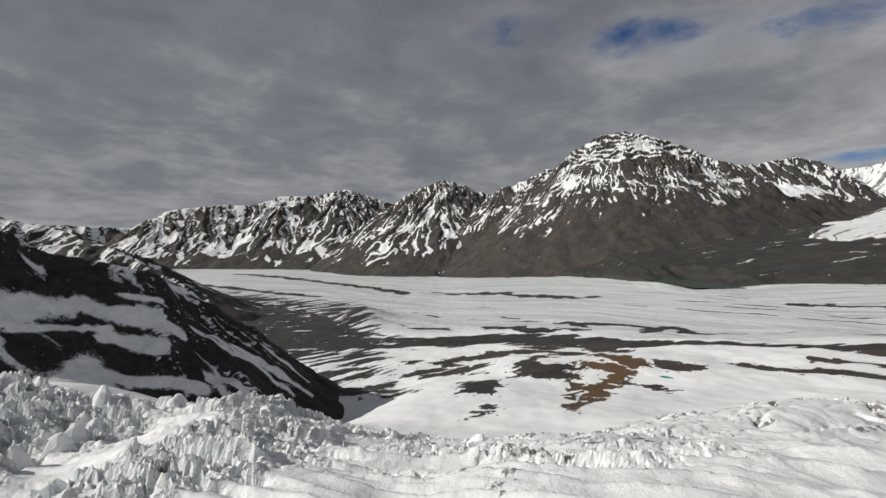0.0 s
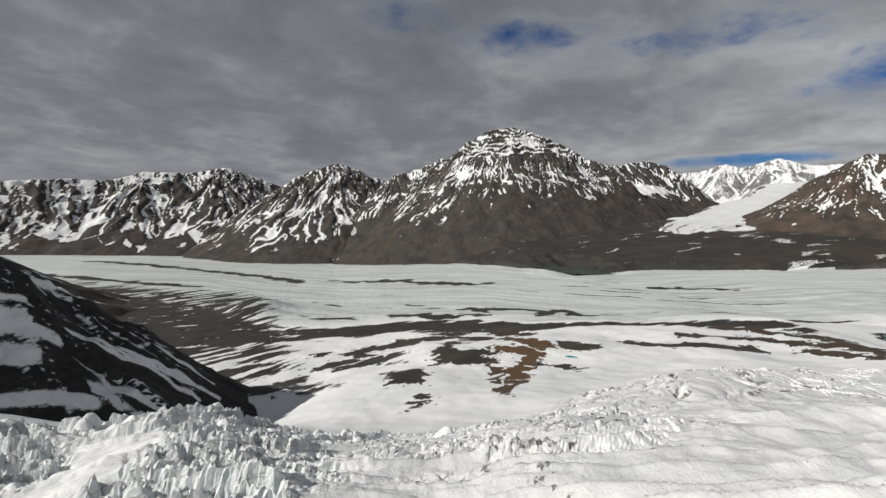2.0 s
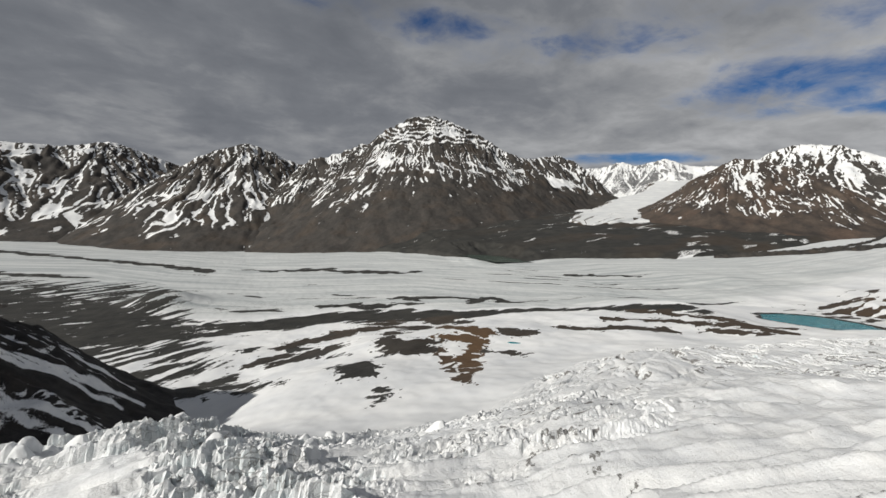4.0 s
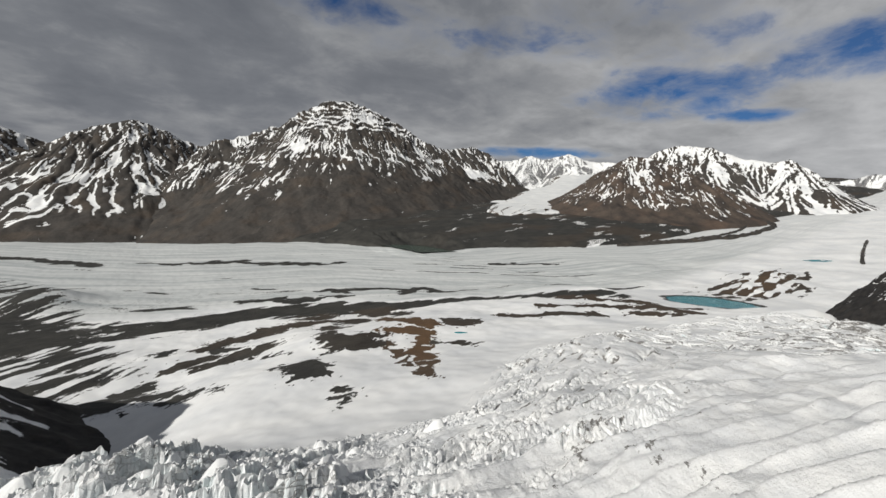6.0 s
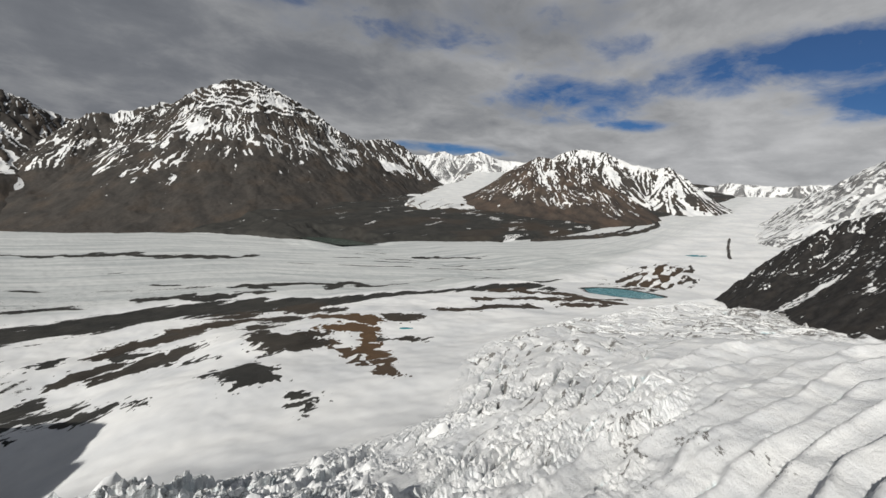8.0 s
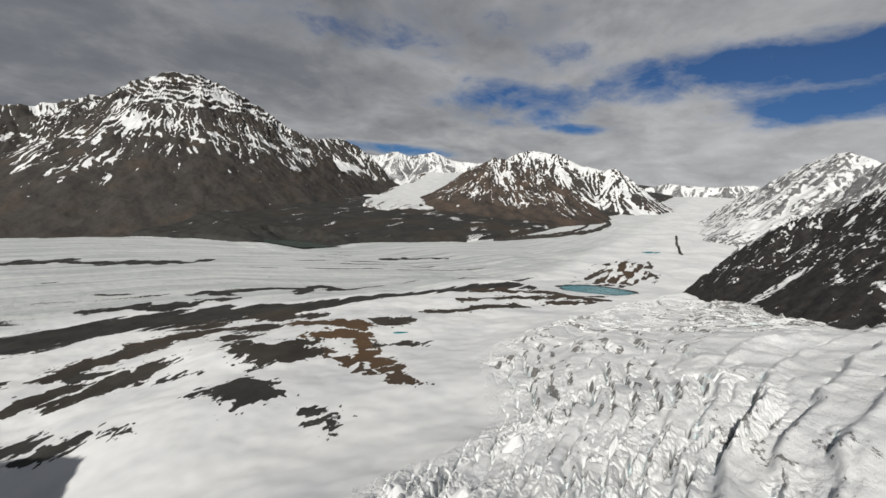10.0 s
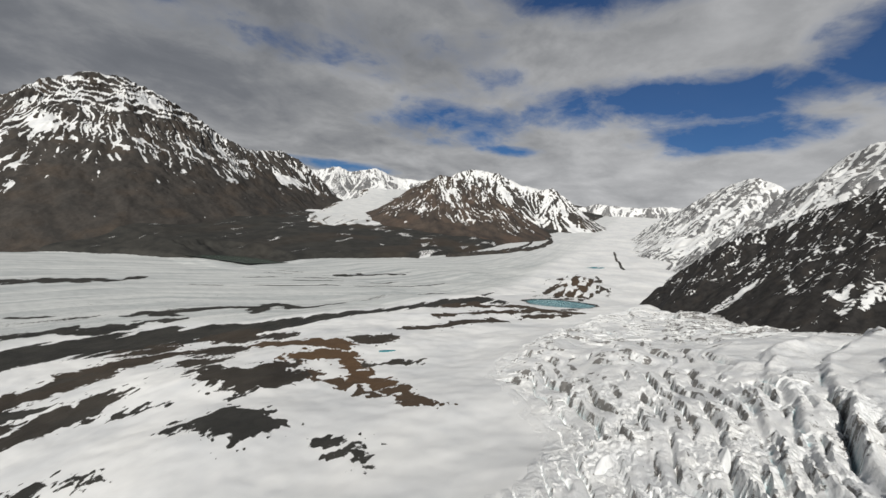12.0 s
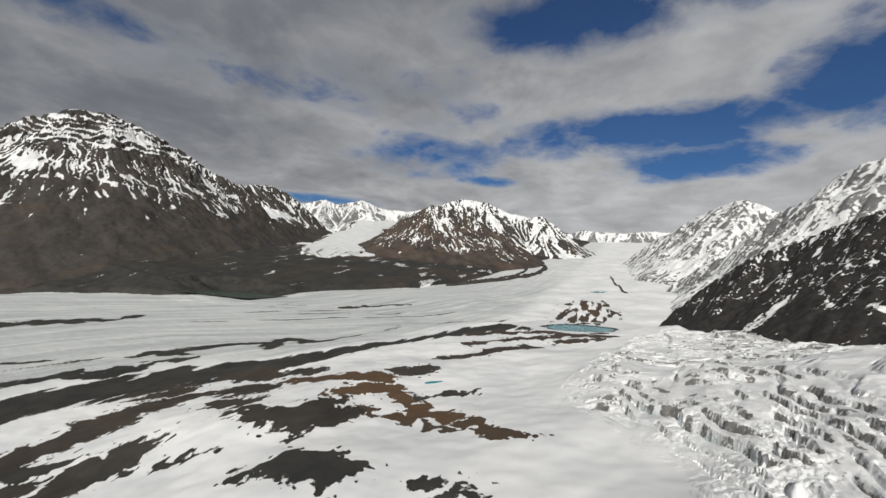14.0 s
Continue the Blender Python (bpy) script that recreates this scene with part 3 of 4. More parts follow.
def steps(v, u, length, seed):
    """Ledges that rise gently along v and break off in a steep wall at the end: height, place across, size."""
    n = v / length
    k = np.floor(n)
    part = n - k
    tall = np.clip(0.78 + 0.8 * grain(u / (length * 6), k * 7.31 + 0.5, seed) + 0.28 * grain(u / (length * 0.9), k * 3.7 + 0.5, seed + 2), 0.08, 1.5)
    rise = 0.6 * smooth(0.0, 0.7, part) + 0.4 * smooth(0.50, 0.84, part)
    return rise * (1 - smooth(0.80, 0.97, part)) * tall, part, tall


# patches of dark grit on the ice: from (x, y) to (x, y), half width
ICE_DIRT = (
    (8, 102, 26, 112, 2.6), (14, 84, 21, 93, 2.2), (28, 107, 36, 117, 1.6), (8, 73, 14, 79, 1.6), (24, 128, 40, 134, 1.4),
    (44, 155, 56, 160, 1.5), (100, 147, 112, 151, 1.4), (-6, 118, 6, 124, 1.6), (70, 104, 84, 108, 1.2), (108, 91, 116, 94, 1.3),
)


def icefall_relief(x, y):
    """Relief, depth of cracks, dirty and darkened places and jaggedness of the broken ice: tumbled blocks on one side;
    on the other snowy ledges in arcs across the flow, closely cut by crevasses where the ice steepens towards the bowl."""
    left, rough, patchy = broken(x, y)
    u = x + 9 * fbm(x / 35, y / 35, 3, 101)
    fan = np.exp(-0.0075 * (np.clip(x, -70, 230) - 60))
    bend = (y - 130) * fan + 8 * fbm(x / 110, y / 90, 3, 111)
    # tumbled blocks
    v = bend + (1.2 + 3.0 * rough) * fbm(x / 11, y / 11, 4, 115, 0.55)
    slab, part, face = blades(v, u, 17.0, 0.16, 133)
    slab2, _, _ = blades(v + 1.8 * fbm(x / 6, y / 6, 2, 117), u, 6.5, 0.3, 137, 1.0)
    f1, f2, rnd, ox, oy = cells(u / 11 + 0.22 * fbm(x / 5, y / 5, 2, 119), v / 7.5 + 0.22 * fbm(x / 5, y / 5, 2, 120), 139)
    split = smooth(0.24, 0.03, f2 - f1)
    block = (rnd[..., 0] - 0.4) * 5.5 + ox * (rnd[..., 1] - 0.5) * 8 + oy * (rnd[..., 2] - 0.6) * 7
    s1, s2, rnd3, qx, qy = cells(u / 4.6 + 0.3 * fbm(x / 3, y / 3, 2, 122), v / 3.4 + 0.3 * fbm(x / 3, y / 3, 2, 123), 143)
    shard = (rnd3[..., 0] - 0.4) * 2.0 + qx * (rnd3[..., 1] - 0.5) * 3.2 + qy * (rnd3[..., 2] - 0.6) * 3.0 - 1.0 * smooth(0.2, 0.02, s2 - s1)
    jag = ridged(u / 8.0, v / 3.0, 4, 157, 0.62) - 0.45
    swell = fbm(u / 60, v / 24, 2, 121)
    tumbled = slab * (1.6 + 1.8 * patchy) + slab2 * rough * 1.0
    tumbled = tumbled + rough * (0.35 + 0.65 * patchy) * (block * 1.2 + shard * 0.55 - split * 3.0 + jag * 0.8) * (0.6 + 0.4 * smooth(-30, -90, x))
    # snowy ledges
    inner = smooth(126, 146, y + 0.10 * x) * smooth(-25, 20, x) * smooth(330, 200, x)
    rim = smooth(-60, -20, y - along(ICE_EDGE, x)) * smooth(60, 140, x)
    rim = np.maximum(rim, 0.85 * smooth(150, 230, x)) * smooth(-0.35, 0.1, fbm(x / 22, y / 22, 2, 221))
    near = smooth(120, 50, x) * smooth(82, 108, y) * smooth(-0.40, 0.05, fbm(x / 26, y / 20, 3, 223))
    b1, b2, rnd2, px, py = cells(u / 7 + 0.25 * fbm(x / 5, y / 5, 2, 219), bend / 6 + 0.25 * fbm(x / 5, y / 5, 2, 220), 239)
    wander = 3.4 * fbm(x / 34, y / 34, 2, 116) + 0.9 * fbm(x / 12, y / 12, 2, 115, 0.45)
    w = bend + wander + (rnd2[..., 0] - 0.5) * (0.2 + 0.5 * np.maximum(inner, near))
    high, pr, tall = steps(w, u, 13.5, 233)
    # crevassed steps: a ledge, a steep wall below it and a trench at the foot of the wall
    n2 = (w + 1.0 * fbm(x / 10, y / 10, 3, 217, 0.45)) / 8.0
    k2 = np.floor(n2)
    pr2 = n2 - k2
    gape = smooth(-0.30, 0.25, grain(u / 30, k2 * 5.3 + 0.5, 237) + 0.3 * grain(u / 9, k2 * 3.1 + 0.5, 238) + 0.08)
    lip = pr2 + 0.05 * grain(u / 4, k2 * 2.3 + 0.5, 240)
    shelf = (pr2 - smooth(0.42, 0.57, lip)) * gape
    trench = smooth(0.50, 0.57, lip) * (1 - smooth(0.62, 0.76, lip)) * gape
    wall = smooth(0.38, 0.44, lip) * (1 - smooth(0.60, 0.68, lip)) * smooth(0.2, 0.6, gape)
    chips = (rnd2[..., 1] - 0.4) * 2.2 + px * (rnd2[..., 2] - 0.5) * 3.4 + py * (rnd2[..., 0] - 0.7) * 3.2 - 1.6 * smooth(0.2, 0.02, b2 - b1)
    t1, t2, rnd4, tx, ty = cells(u / 2.8 + 0.3 * fbm(x / 3, y / 3, 2, 255), w / 2.4, 259)
    crumbs = (rnd4[..., 0] - 0.4) * 1.5 + tx * (rnd4[..., 1] - 0.5) * 2.2 + ty * (rnd4[..., 2] - 0.6) * 2.2
    worn = np.clip(0.10 * inner * (0.3 + 0.7 * rough) + 0.6 * rim + 0.55 * near, 0, 1)
    cut = np.clip(np.maximum(inner, near) + 0.45 * rim, 0, 1)
    ridges = high * (3.0 + 1.8 * patchy) * (1 - 0.82 * inner) + shelf * cut * (2.3 + 1.0 * patchy) - trench * cut * (1.2 + 1.4 * patchy + 0.8 * near)
    crest = smooth(0.66, 0.80, pr) * (1 - smooth(0.88, 0.96, pr)) * np.minimum(tall, 1.2)
    ridges = ridges + chips * (0.6 * worn + 0.15 * crest * patchy) + crumbs * (0.6 * worn + 0.42 * crest * (0.3 + 0.7 * patchy)) - 1.6
    torn = smooth(-0.05, 0.3, fbm(u / 26, bend / 14, 3, 149) + 0.16 * np.maximum(inner, near))
    crack = (smooth(0.93, 0.975, pr) * (1 - smooth(0.985, 1.0, pr)) + smooth(0.035, 0.0, pr)) * torn
    ridges = ridges - crack * 2.0 * (1 - 0.7 * np.maximum(inner, near))
    z = swell * 2.4 * left + fbm(u / 50, w / 30, 2, 121) * 1.8 * (1 - left) + tumbled * left + ridges * (1 - left)
    gash = (smooth(0.09, 0.0, part) + smooth(0.94, 1.0, part)) * smooth(-0.05, 0.35, fbm(u / 30, v / 18, 2, 149)) * (0.3 + 0.7 * patchy)
    z = z - gash * 3.0 * left + fbm(x / 2.4, y / 2.4, 3, 171) * (0.40 * (0.25 + rough) * left + (0.04 + 0.20 * np.maximum(worn, 0.5 * crest)) * (1 - left))
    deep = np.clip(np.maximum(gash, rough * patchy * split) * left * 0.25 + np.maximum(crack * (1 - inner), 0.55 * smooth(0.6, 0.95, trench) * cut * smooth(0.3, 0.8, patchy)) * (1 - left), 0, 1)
    # dirty streaks, darker in the gashes and splits
    dirt_dark = 0.08 * rough + 0.45 * smooth(0.2, 0.55, fbm(x / 14, y / 6, 5, 181, 0.6)) * (0.35 + 0.65 * rough)
    dirt_dark = dirt_dark + 0.55 * gash * smooth(-0.3, 0.2, fbm(x / 30, y / 30, 2, 185)) + 0.12 * (1 - face) * patchy + 0.10 * split * rough - 0.14
    spots = fbm(u / 6, w / 2.4, 4, 183, 0.65)
    home = smooth(-0.20, 0.3, fbm(x / 38, y / 26, 3, 187) + 0.22 * smooth(75, 20, x))
    grit_dark = 0.85 * crest * smooth(0.0, 0.38, spots) * home + 0.35 * smooth(0.35, 0.6, spots) * home
    # dark along the crevasse walls, with specks on the cut ice
    grit_dark = grit_dark + cut * (0.70 * wall + 0.14 * smooth(0.1, 0.4, spots)) * (0.6 + 0.6 * smooth(-0.2, 0.3, spots))
    rear = smooth(230, 330, x) * smooth(165, 120, y)
    grit_dark = grit_dark + rear * (0.30 + 0.75 * smooth(0.0, 0.4, spots)) + rim * (0.10 + 0.42 * smooth(0.05, 0.45, spots)) - 0.05
    grit_dark = np.minimum(grit_dark, 0.62 + 0.14 * cut)
    for ax, ay, bx, by, wide in ICE_DIRT:
        grit_dark = np.maximum(grit_dark, 0.66 - 0.3 * beside(x + 5 * spots, y + 5 * fbm(x / 5, y / 5, 4, 189), ax, ay, bx, by) / wide)
    return z, deep, dirt_dark * left + grit_dark * (1 - left), np.clip(rough * left + np.maximum(worn, np.maximum(0.3 * crest, 0.45 * wall * cut)) * (1 - left), 0, 1)


def build_icefall():
    xs, ys = np.arange(-260, 455, 0.72), np.arange(-30, 266, 0.72)
    x, y = np.meshgrid(xs, ys)
    rim = along(ICE_EDGE, x) + 10 * fbm(x / 24, y / 24, 4, 191)
    inside = smooth(4, -26, y - rim)
    relief, deep, dirt_dark, sharp = icefall_relief(x, y)
    z = land(x, y) + relief * inside + 2.0 * inside - 3.0 * smooth(-2, 10, y - rim)
    ob = sheet("icefall", x, y, z, GLACIER, keep=(y < rim + 9), crisp=sharp > 0.35, deep=deep * inside, dirt_dark=dirt_dark * inside, jagged=sharp * inside)
    tagged(ob, "broken white and pale blue icefall with deep crevasses", "glacier")
    return ob


icefall = build_icefall()


# ---- mountains ----
def mountain(name, ridge, steep, reach, mat, label, snow, step=9.0, seed=0, rib=60.0, high=0.0, fall=1.4, spurs=(), gully=0.3, cap=0.0, root=40.0, fleck=0.2, back=None, fields=(), hem=0.16, drifts=()):
    """A mountain round a crest line: ridge and spurs hold (x, y, z); steep is the slope below the crest, reach the half width;
    snow the share of white, rib the spacing of ribs and gullies, cap the height of a banded cliff under the top."""
    lines = [np.array(ridge, float)] + [np.array(s, float) for s in spurs]
    every = np.concatenate(lines)
    lo, hi = every[:, :2].min(0) - reach, every[:, :2].max(0) + reach
    ys = np.arange(lo[1], hi[1], step)
    if back is not None:
        ys = np.r_[ys[ys < back], np.arange(back, hi[1], step * 3)]
    x, y = np.meshgrid(np.arange(lo[0], hi[0], step), ys)
    floor = land(x, y)
    base = floor - root
    wx, wy = x + rib * 0.5 * fbm(x / rib / 3, y / rib / 3, 4, seed + 1), y + rib * 0.5 * fbm(x / rib / 3, y / rib / 3, 4, seed + 5)
    top, gone, run = np.full(x.shape, -1e9), np.full(x.shape, 1e9), np.zeros(x.shape)
    start = 0.0
    for line in lines:
        for a, b in zip(line[:-1], line[1:]):
            ab = (b - a)[:2]
            span = np.hypot(*ab)
            s = np.clip(((wx - a[0]) * ab[0] + (wy - a[1]) * ab[1]) / span**2, 0, 1)
            d = np.hypot(wx - a[0] - s * ab[0], wy - a[1] - s * ab[1])
            crest = a[2] + s * (b[2] - a[2])
            drop = np.maximum(crest - base, 1.0)
            z = base + drop * np.maximum(1 - steep * d / drop / fall, 0) ** fall
            higher = z > top
            turn = np.arctan2(wy - a[1] - s * ab[1], wx - a[0] - s * ab[0])
            run = np.where(higher, start + s * span + turn * reach * 0.45, run)
            gone = np.where(higher, d, gone)
            top = np.maximum(top, z)
            start += span
        start += 977.0
    tall = every[:, 2].max() - np.median(base)
    up = np.clip((top - base - root) / tall, 0, 1)
    wob = 0.5 * fbm(x / rib / 4, y / rib / 4, 3, seed + 9) + 0.05 * fbm(x / rib * 3, y / rib * 3, 3, seed + 10)
    cut = ridged(run / rib / 1.4 + wob, gone / rib / 9 + wob, 1, seed + 13)
    thin = ridged(run / rib * 1.25 + wob * 1.5, gone / rib / 9, 1, seed + 15)
    craggy = ridged(x / rib / 1.3, y / rib / 1.3, 5, seed + 17, 0.6)
    size = rib * gully * smooth(0.3 * hem, 0.2 + hem, up) * (0.2 + 0.8 * smooth(0, rib * 0.9, gone))
    z = top - (cut - 0.5) * size * 1.2 - (thin - 0.5) * size * 0.45 + (craggy - 0.55) * rib * (0.09 if cap else 0.15) * smooth(0.05 + 0.5 * hem, 0.4 + 0.5 * hem, up)
    ledge = np.zeros(x.shape)
    if cap:
        layer = 31.0
        q = (z + 40 * fbm(x / 130, y / 130, 5, seed + 3)) / layer
        part = q - np.floor(q)
        inside = smooth(1 - cap / tall, 1 - 0.72 * cap / tall, up)
        z = z + (smooth(0.3, 0.75, part) - part) * layer * 0.6 * inside
        ledge = inside * (0.40 - 0.70 * smooth(0.30, 0.42, part) * smooth(0.9, 0.78, part))
    z = z + fbm(x / step / 3, y / step / 3, 3, seed + 19) * step * 0.25 * smooth(0.02, 0.2, up)
    ends = fbm(x / rib / 3, y / rib / 3, 4, seed + 23)
    streak = np.maximum(cut - 0.84, thin - 0.86 + 0.12 * ends) * 3.3 + 0.03
    streak = np.maximum(streak, -0.42) - 0.7 * smooth(hem, hem * 0.5, up + 0.12 * ends) * (snow < 0.7)
    if cap:
        streak = streak * (1 - 0.7 * inside)
    white = streak + snow - 0.42 + ledge + high * (up - 0.4) + 0.30 * ends
    topped = inside if cap else 0 * up
    if cap:
        white = np.maximum(white, 0.75 * smooth(0.035, 0.0, np.abs(up - 0.36 + 0.03 * ends)) + 0.8 * fbm(x / 40, y / 40, 4, seed + 41) - 0.85)
    white = white * (1 - topped) + topped * (0.02 + ledge + 0.30 * ends)
    for fx, fy, rx, ry, more in fields:
        white = white + more * smooth(1.15, 0.55, np.hypot((wx - fx) / rx, (wy - fy) / ry) + 0.4 * ends)
    for ax, ay, bx, by, wide, more in drifts:
        white = np.maximum(white, more * (1 - beside(wx, wy, ax, ay, bx, by) / wide + 0.5 * ends))
    white = white + fleck * fbm(x / step / 2.2, y / step / 2.2, 4, seed + 27, 0.7)
    gy, gx = np.gradient(z, ys, x[0])
    white = white - 0.25 * smooth(0.9, 1.8, np.hypot(gx, gy)) * (1 - topped)
    ob = new(name)
    ob.location = (*every[0][:2], 0)
    shown, upper = z > floor - 10, up + 0.06 * fbm(x / rib / 3, y / rib / 3, 3, seed + 31) > 0.36
    for title, which in (("rock_face", shown & upper), ("lower_slope", shown & ~upper)):
        piece = sheet(title, x - every[0][0], y - every[0][1], z, mat, keep=which, snow=0.5 + white)
        piece.parent = ob
    return tagged(ob, label, "mountain")


mountain("mountain", ((251, 2639, 433), (369, 2625, 528), (518, 2600, 581), (630, 2575, 642), (755, 2542, 650), (794, 2530, 744), (917, 2488, 814), (1028, 2444, 833), (1160, 2385, 797), (1283, 2322, 735), (1396, 2256, 662), (1479, 2202, 618), (1600, 2080, 500)),
         1.00, 950, ROCK_FAR, "dark flat-topped mountain with snow in its gullies and ledges", 0.28, 5.0, 200, 36, 0.42, 1.4,
         (((1028, 2444, 833), (960, 2200, 560), (930, 2020, 330)), ((1283, 2322, 735), (1330, 2100, 520), (1380, 1850, 280)), ((755, 2542, 650), (640, 2330, 450), (560, 2150, 260)), ((518, 2600, 581), (380, 2350, 330))), 0.2, 300.0, back=2560, hem=0.30, fields=((690, 2270, 45, 110, 0.6), (1100, 2330, 60, 50, 0.4), (1350, 2150, 40, 120, 0.4)))
mountain("mountain", ((1535, 2285, 620), (1723, 2336, 638), (1972, 2396, 694), (2053, 2326, 650), (2102, 2214, 566), (2155, 2091, 446), (2170, 1950, 330)),
         0.95, 700, ROCK_FAR, "dark pointed peak with a snow hollow below its crest", 0.44, 7.0, 230, 45, 0.2, back=2450, hem=0.35, fields=((1780, 2140, 130, 60, 0.7),))
mountain("mountain", ((-653, 2825, 210), (-512, 2855, 304), (-329, 2882, 438), (-142, 2897, 554), (28, 2901, 620), (198, 2894, 575), (329, 2882, 518), (422, 2870, 536), (520, 2840, 520)),
         0.90, 700, ROCK_FAR, "dark pyramid mountain with thin snow streaks", 0.38, 6.5, 260, 45, 0.2, 1.4,
         (((28, 2901, 620), (-40, 2650, 400), (-80, 2450, 200)), ((329, 2882, 518), (260, 2640, 330))), back=2950)
mountain("mountain_range", ((-2029, 2851, 276), (-1873, 2955, 395), (-1731, 3041, 429), (-1543, 3141, 463), (-1408, 3204, 457), (-1190, 3291, 542), (-955, 3367, 552), (-748, 3419, 612), (-575, 3453, 572), (-398, 3478, 508), (-217, 3494, 465)),
         0.80, 800, ROCK_FAR, "distant dark range with broad snowfields and gullies", 0.50, 8.0, 290, 52, 0.2, 1.4,
         (((-1731, 3041, 429), (-1640, 2800, 220)), ((-1190, 3291, 542), (-1050, 2980, 260)), ((-748, 3419, 612), (-640, 3120, 300))), back=3500)
mountain("mountain_range", ((-3100, 2830, 190), (-2981, 2956, 234), (-2882, 3053, 276), (-2773, 3153, 308), (-2653, 3254, 304), (-2520, 3358, 300), (-2344, 3483, 292), (-2150, 3580, 280)),
         0.80, 600, ROCK_FAR, "low distant range under cloud with snow patches", 0.5, 12.0, 320, 50, 0.3)
mountain("mountain", ((1780, 1677, 200), (1887, 1557, 290), (1951, 1455, 376), (1995, 1378, 478), (2058, 1254, 560), (2104, 1150, 540), (2151, 1029, 498), (2191, 905, 423), (2224, 782, 349), (2250, 660, 270)),
         0.80, 700, ROCK_RED, "reddish brown peak streaked with snow above the glacier bend", 0.20, 6.0, 350, 34, 0.6, 1.4,
         (((2058, 1254, 560), (1900, 1150, 380), (1730, 1050, 220)), ((2151, 1029, 498), (1980, 900, 320))))
mountain("mountain", ((2680, 1700, 520), (2764, 1561, 624), (2798, 1487, 692), (2845, 1372, 732), (2902, 1213, 713), (2950, 1050, 635), (2989, 890, 610), (3005, 812, 625), (3025, 691, 533), (3036, 611, 454), (3049, 493, 349), (3060, 420, 300)),
         0.90, 650, ROCK_FAR, "dark blue-grey peak with steep snow faces", 0.70, 8.0, 380, 48, 0.3)
mountain("mountain_range", ((2850, 3420, 690), (2940, 3358, 717), (3009, 3289, 766), (3150, 3138, 776), (3268, 2999, 838), (3354, 2891, 794), (3483, 2714, 853), (3608, 2521, 784), (3724, 2323, 770), (3803, 2171, 810), (3850, 2000, 760)),
         0.80, 650, SNOWY, "distant snowy peaks at the head of a side glacier", 0.72, 10.0, 410, 60, 0.2)
mountain("mountain_range", ((4400, 1050, 600), (4418, 841, 627), (4438, 677, 671), (4451, 515, 663), (4460, 304, 644), (4458, 52, 669), (4447, -140, 659), (4429, -325, 617)),
         1.00, 380, SNOWY, "far snowy plateau with dark cliffs closing the valley", 0.72, 9.0, 440, 90, 0.2)
mountain("mountain", ((2561, 233, 289), (2359, 126, 390), (2152, 15, 442), (1991, -76, 498), (1829, -139, 514), (1768, -190, 511), (1705, -243, 461), (1637, -303, 435), (1500, -420, 430)),
         1.10, 650, SNOWY, "broad snow mountain with scattered rock outcrops", 0.77, 6.0, 470, 30, 0.0, fleck=0.55)
mountain("mountain", ((1355, 89, 189), (1297, 16, 242), (1237, -40, 288), (1120, -108, 366), (1055, -153, 398), (991, -188, 438), (961, -211, 447), (916, -242, 449), (800, -330, 470), (650, -430, 470)),
         1.25, 480, SNOWY, "steep snow ridge with dark rock ribs", 0.71, 4.5, 500, 24, 0.15, fleck=0.55)
mountain("mountain_spur", ((659, 155, 135), (623, 109, 187), (573, 57, 233), (552, 14, 251), (527, 0, 262), (498, -22, 273), (470, -39, 281), (432, -72, 300), (380, -150, 320), (300, -260, 330)),
         1.40, 260, ROCK_NEAR, "dark craggy rock spur flecked with snow above the icefall", 0.28, 1.8, 530, 5.5, 0.75, fleck=0.25, hem=0.16, fields=((470, 82, 13, 45, 1.3), (350, 10, 30, 40, 0.5)))
# snow lying on the spur: strokes from (x, y) to (x, y), half width, depth
SPUR_DRIFTS = (
    (-268, 267, -244, 301, 12, 1.0), (-242, 299, -214, 319, 8, 1.0), (-211, 315, -190, 328, 4, 0.8), (-251, 264, -227, 294, 3.4, 0.7),
    (-226, 288, -196, 306, 5.5, 0.9), (-238, 318, -216, 336, 2.4, 0.7), (-225, 357, -212, 400, 2.6, 0.7), (-287, 302, -275, 306, 1.8, 0.7),
    (-190, 344, -156, 362, 2.8, 0.8), (-156, 362, -118, 372, 3.6, 0.8), (-177, 363, -142, 378, 2.2, 0.8), (-142, 378, -108, 392, 4, 0.8),
    (-185, 352, -130, 380, 1.8, 0.7), (-165, 395, -120, 412, 2.5, 0.7), (-191, 200, -215, 266, 14, 1.0), (-215, 266, -159, 300, 5, 1.0),
)
mountain("mountain_spur", ((-122, 484, 42), (-168, 450, 92), (-206, 412, 144), (-222, 378, 167), (-240, 344, 185), (-279, 318, 199), (-312, 300, 219), (-350, 296, 212), (-400, 300, 205), (-560, 290, 215)),
         0.95, 230, ROCK_NEAR, "dark rocky spur with long snow streaks beside the icefall", 0.10, 2.0, 560, 22, 0.0, 1.3, (((-226, 350, 176), (-196, 340, 146), (-158, 330, 116), (-130, 324, 72)),), root=24.0, gully=0.07, fleck=0.15, drifts=SPUR_DRIFTS)
mountain("mountain", ((-1300, 1100, 300), (-1000, 1050, 250), (-760, 1010, 190), (-560, 960, 110), (-430, 900, 40)),
         0.60, 330, ROCK_FAR, "low dark hill behind the rocky spur", 0.40, 5.0, 590, 40, 0.1)


# ---- debris on the trunk glacier ----
RUBBLE = mountain_material("moraine_rubble", (0.030, 0.028, 0.027), (0.075, 0.068, 0.060), (0.08, 0.062, 0.046), 12.0)


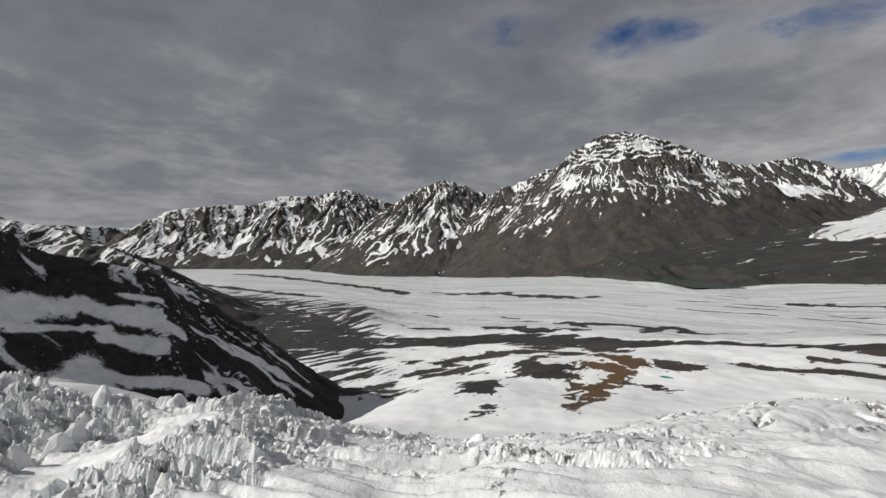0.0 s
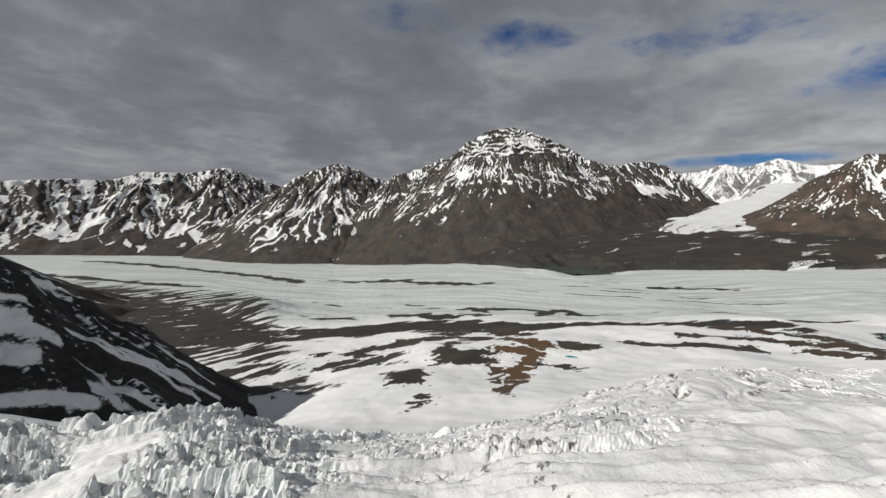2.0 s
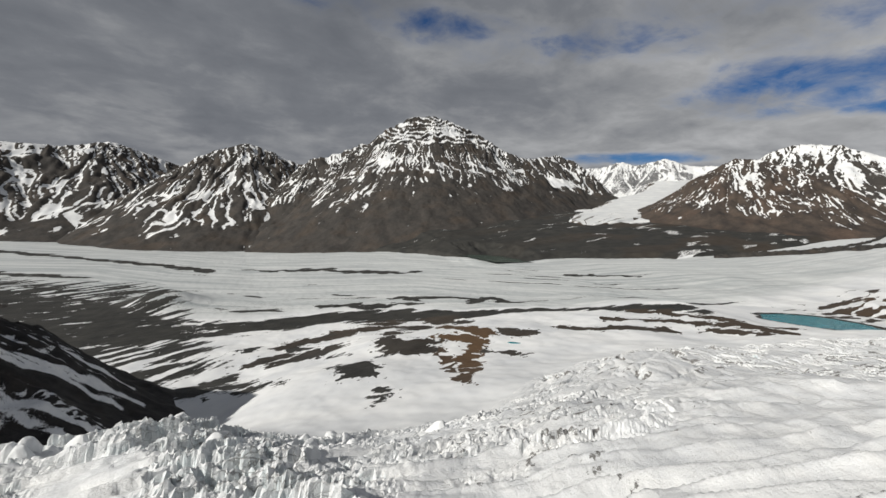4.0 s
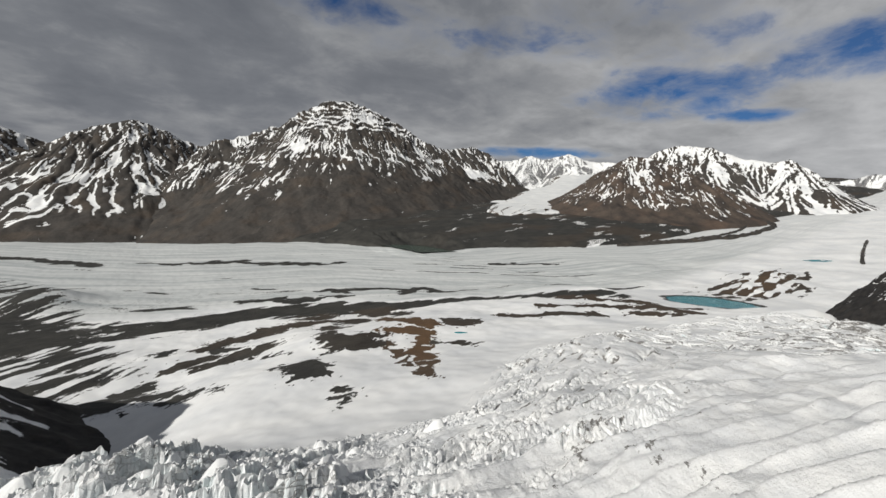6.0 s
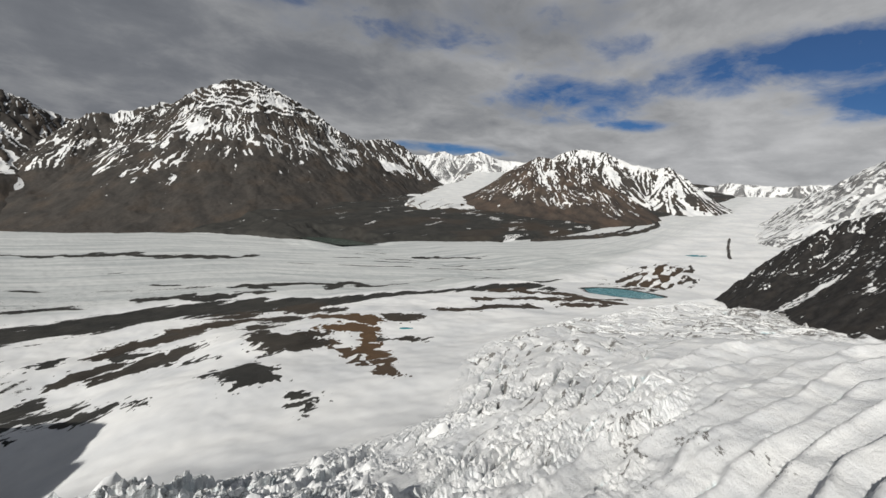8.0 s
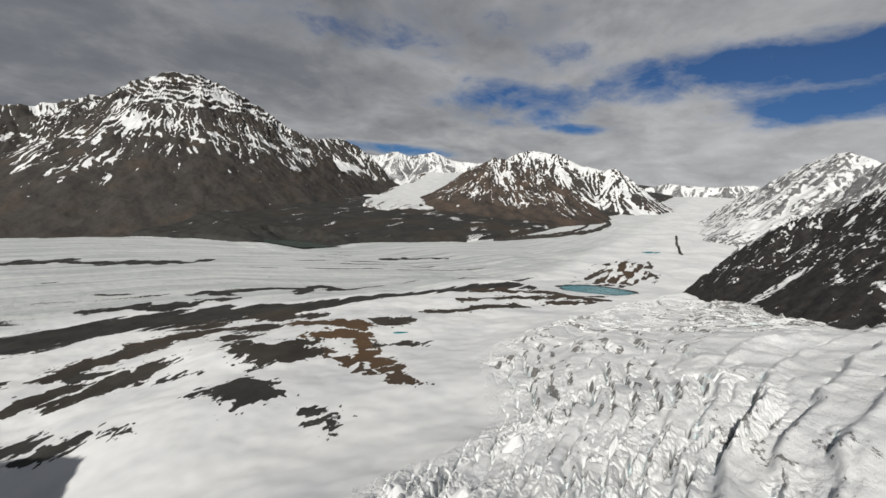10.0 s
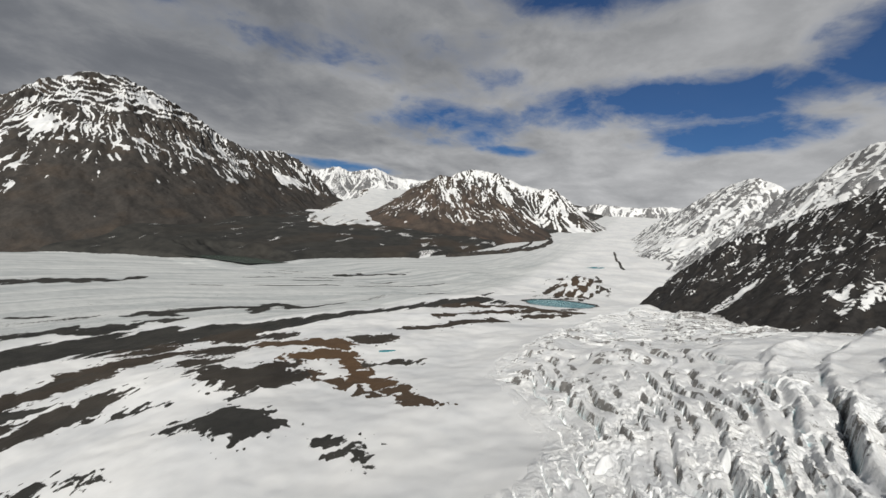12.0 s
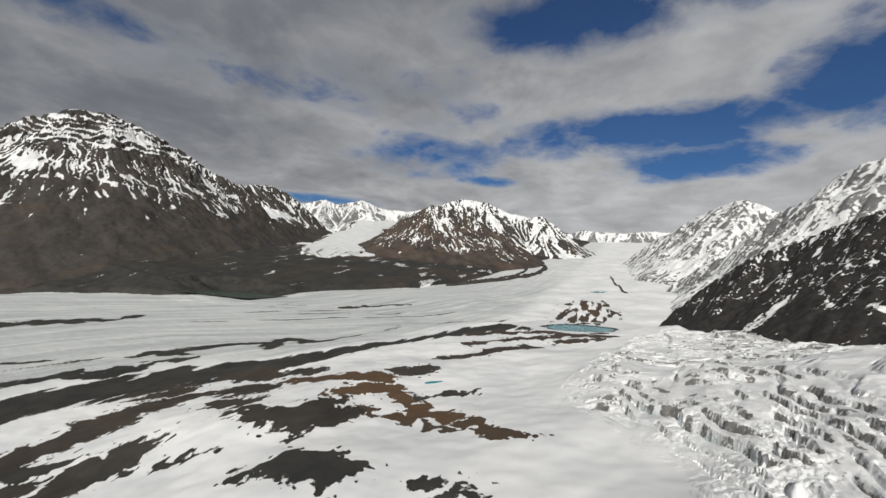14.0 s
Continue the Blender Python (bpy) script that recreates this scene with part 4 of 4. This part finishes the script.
def moraine(spine, wide, tall, label, seed, snow=0.1):
    """A low bank of rubble along a line of (x, y)."""
    line = np.array(spine, float)
    far = np.r_[0, np.cumsum(np.hypot(*np.diff(line, axis=0).T))]
    s = np.arange(0, far[-1], max(wide / 5, 2.0))
    cx, cy = np.interp(s, far, line[:, 0]), np.interp(s, far, line[:, 1])
    soft = np.ones(9) / 9
    cx, cy = np.r_[cx[:4], np.convolve(cx, soft, "valid"), cx[-4:]], np.r_[cy[:4], np.convolve(cy, soft, "valid"), cy[-4:]]
    dx, dy = np.gradient(cx), np.gradient(cy)
    size = np.hypot(dx, dy)
    across = np.linspace(-1.2, 1.2, 15)
    q = across[None, :] + 0 * s[:, None]
    half = wide / 2 * (0.7 + 0.5 * fbm(s / wide / 2, s * 0 + seed, 3, seed))[:, None] * (smooth(0, wide, s) * smooth(0, wide, far[-1] - s) + 0.05)[:, None]
    x, y = cx[:, None] - q * half * (dy / size)[:, None], cy[:, None] + q * half * (dx / size)[:, None]
    lift = np.maximum(1 - q**2, 0) * tall * (1 + 0.5 * fbm(x / wide, y / wide, 4, seed + 3)) - 1.5 * (np.abs(q) > 1.0)
    z = land(x, y) + lift
    ob = sheet("moraine", x, y, z, RUBBLE, snow=snow + 0.35 * fbm(x / wide, y / wide, 4, seed + 5) + 0 * x)
    tagged(ob, label, "moraine", "moraines on the glacier")


moraine(((1150, 760), (1407, 640), (1560, 585), (1706, 575), (1900, 580), (2060, 610), (2140, 670), (2100, 735), (1950, 770)), 32, 10, "dark looping band of rubble at the glacier bend", 601)
moraine(((1200, 775), (1420, 675), (1600, 640), (1800, 650), (1980, 680)), 18, 6, "thin dark band of rubble along the glacier edge", 611)
moraine(((1719, 288), (1600, 275), (1470, 260), (1330, 240), (1221, 222)), 11, 3, "narrow broken line of brown rubble on white ice", 621, 0.3)


def side_glacier():
    """The white tongue that comes down between the peaks."""
    spine = np.array(((1230, 1320, 212), (1328, 1399, 237), (1553, 1527, 270), (1831, 1668, 320), (2195, 1857, 392), (2664, 2071, 482), (3120, 2294, 572), (3400, 2440, 640)), float)
    wide = (150, 260, 340, 370, 380, 330, 420, 600)
    far = np.r_[0, np.cumsum(np.hypot(*np.diff(spine[:, :2], axis=0).T))]
    s = np.linspace(0, far[-1], 190)
    cx, cy, cz = (np.interp(s, far, spine[:, n]) for n in range(3))
    dx, dy = np.gradient(cx), np.gradient(cy)
    size = np.hypot(dx, dy)
    q = np.linspace(-1, 1, 61)[None, :] + 0 * s[:, None]
    half = (np.interp(s, far, wide) / 2)[:, None] * (1 + 0.16 * fbm(s / 160, s * 0 + 3.7, 3, 641))[:, None] * (0.25 + 0.75 * smooth(0, 160, s))[:, None]
    x, y = cx[:, None] - q * half * (dy / size)[:, None], cy[:, None] + q * half * (dx / size)[:, None]
    z = np.maximum(cz[:, None], land(x, y) + 4) - 22 * smooth(0.75, 1.0, np.abs(q)) - 14 * smooth(60, 0, s)[:, None] + 4 * fbm(x / 120, y / 120, 4, 645)
    streak = fbm(q * 5, s[:, None] / 500, 4, 647)
    cover = 0.95 - 1.1 * smooth(0.80, 0.98, np.abs(q) + 0.25 * fbm(x / 80, y / 80, 3, 649)) - 0.5 * smooth(0.25, 0.5, streak) * smooth(900, 200, s)[:, None]
    ob = sheet("side_glacier", x, y, z, GROUND, snow=cover, ice=0.35 + 0 * x, tint=0.35 + 0 * x)
    tagged(ob, "white side glacier tongue ending in reddish rubble", "glacier")


side_glacier()


# ---- seracs ----
def serac_mesh(seed):
    """A leaning block of ice with a narrow top and broken faces."""
    rng = random.Random(seed)
    bm = bmesh.new()
    for level, width in ((-0.8, 1.15), (0.0, 0.95), (0.5, 0.7), (1.0, 0.3)):
        turn = rng.random() * 6.28
        for n in range(7):
            a = turn + n * 6.283 / 7 + rng.uniform(-0.3, 0.3)
            r = width * rng.uniform(0.7, 1.15)
            bm.verts.new((r * math.cos(a) * 1.25 + 0.18 * level, r * math.sin(a) * 0.8, level * rng.uniform(0.85, 1.15)))
    hull = bmesh.ops.convex_hull(bm, input=bm.verts)
    bmesh.ops.delete(bm, geom=[v for v in hull["geom_interior"] if isinstance(v, bmesh.types.BMVert)], context="VERTS")
    bmesh.ops.bevel(bm, geom=bm.edges[:], offset=0.05, segments=1, affect="EDGES")
    mesh = bpy.data.meshes.new("serac")
    bm.to_mesh(mesh)
    bm.free()
    mesh.materials.append(GLACIER)
    return mesh


def build_seracs():
    shapes = [serac_mesh(700 + n) for n in range(10)]
    rng = random.Random(71)
    spots = []
    while len(spots) < 200:
        near = len(spots) < 110
        x = rng.uniform(-210, 20) if near else rng.uniform(20, 440)
        y = along(ICE_EDGE, x) - abs(rng.gauss(0, 60 if near else 34)) - 16
        sharp = icefall_relief(np.array([x]), np.array([y]))[3]
        if sharp[0] > 0.6:
            spots.append((x, y, rng.uniform(1.8, 4.2) if near else rng.uniform(0.5, 1.2)))
    px, py = np.array([p[0] for p in spots]), np.array([p[1] for p in spots])
    pz = land(px, py) + icefall_relief(px, py)[0] * smooth(4, -26, py - along(ICE_EDGE, px)) + 0.4
    for (x, y, r), z in zip(spots, pz):
        ob = new("serac", rng.choice(shapes))
        ob.parent = icefall
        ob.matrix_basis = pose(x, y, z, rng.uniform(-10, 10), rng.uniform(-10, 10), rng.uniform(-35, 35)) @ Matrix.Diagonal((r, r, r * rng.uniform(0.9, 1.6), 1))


build_seracs()
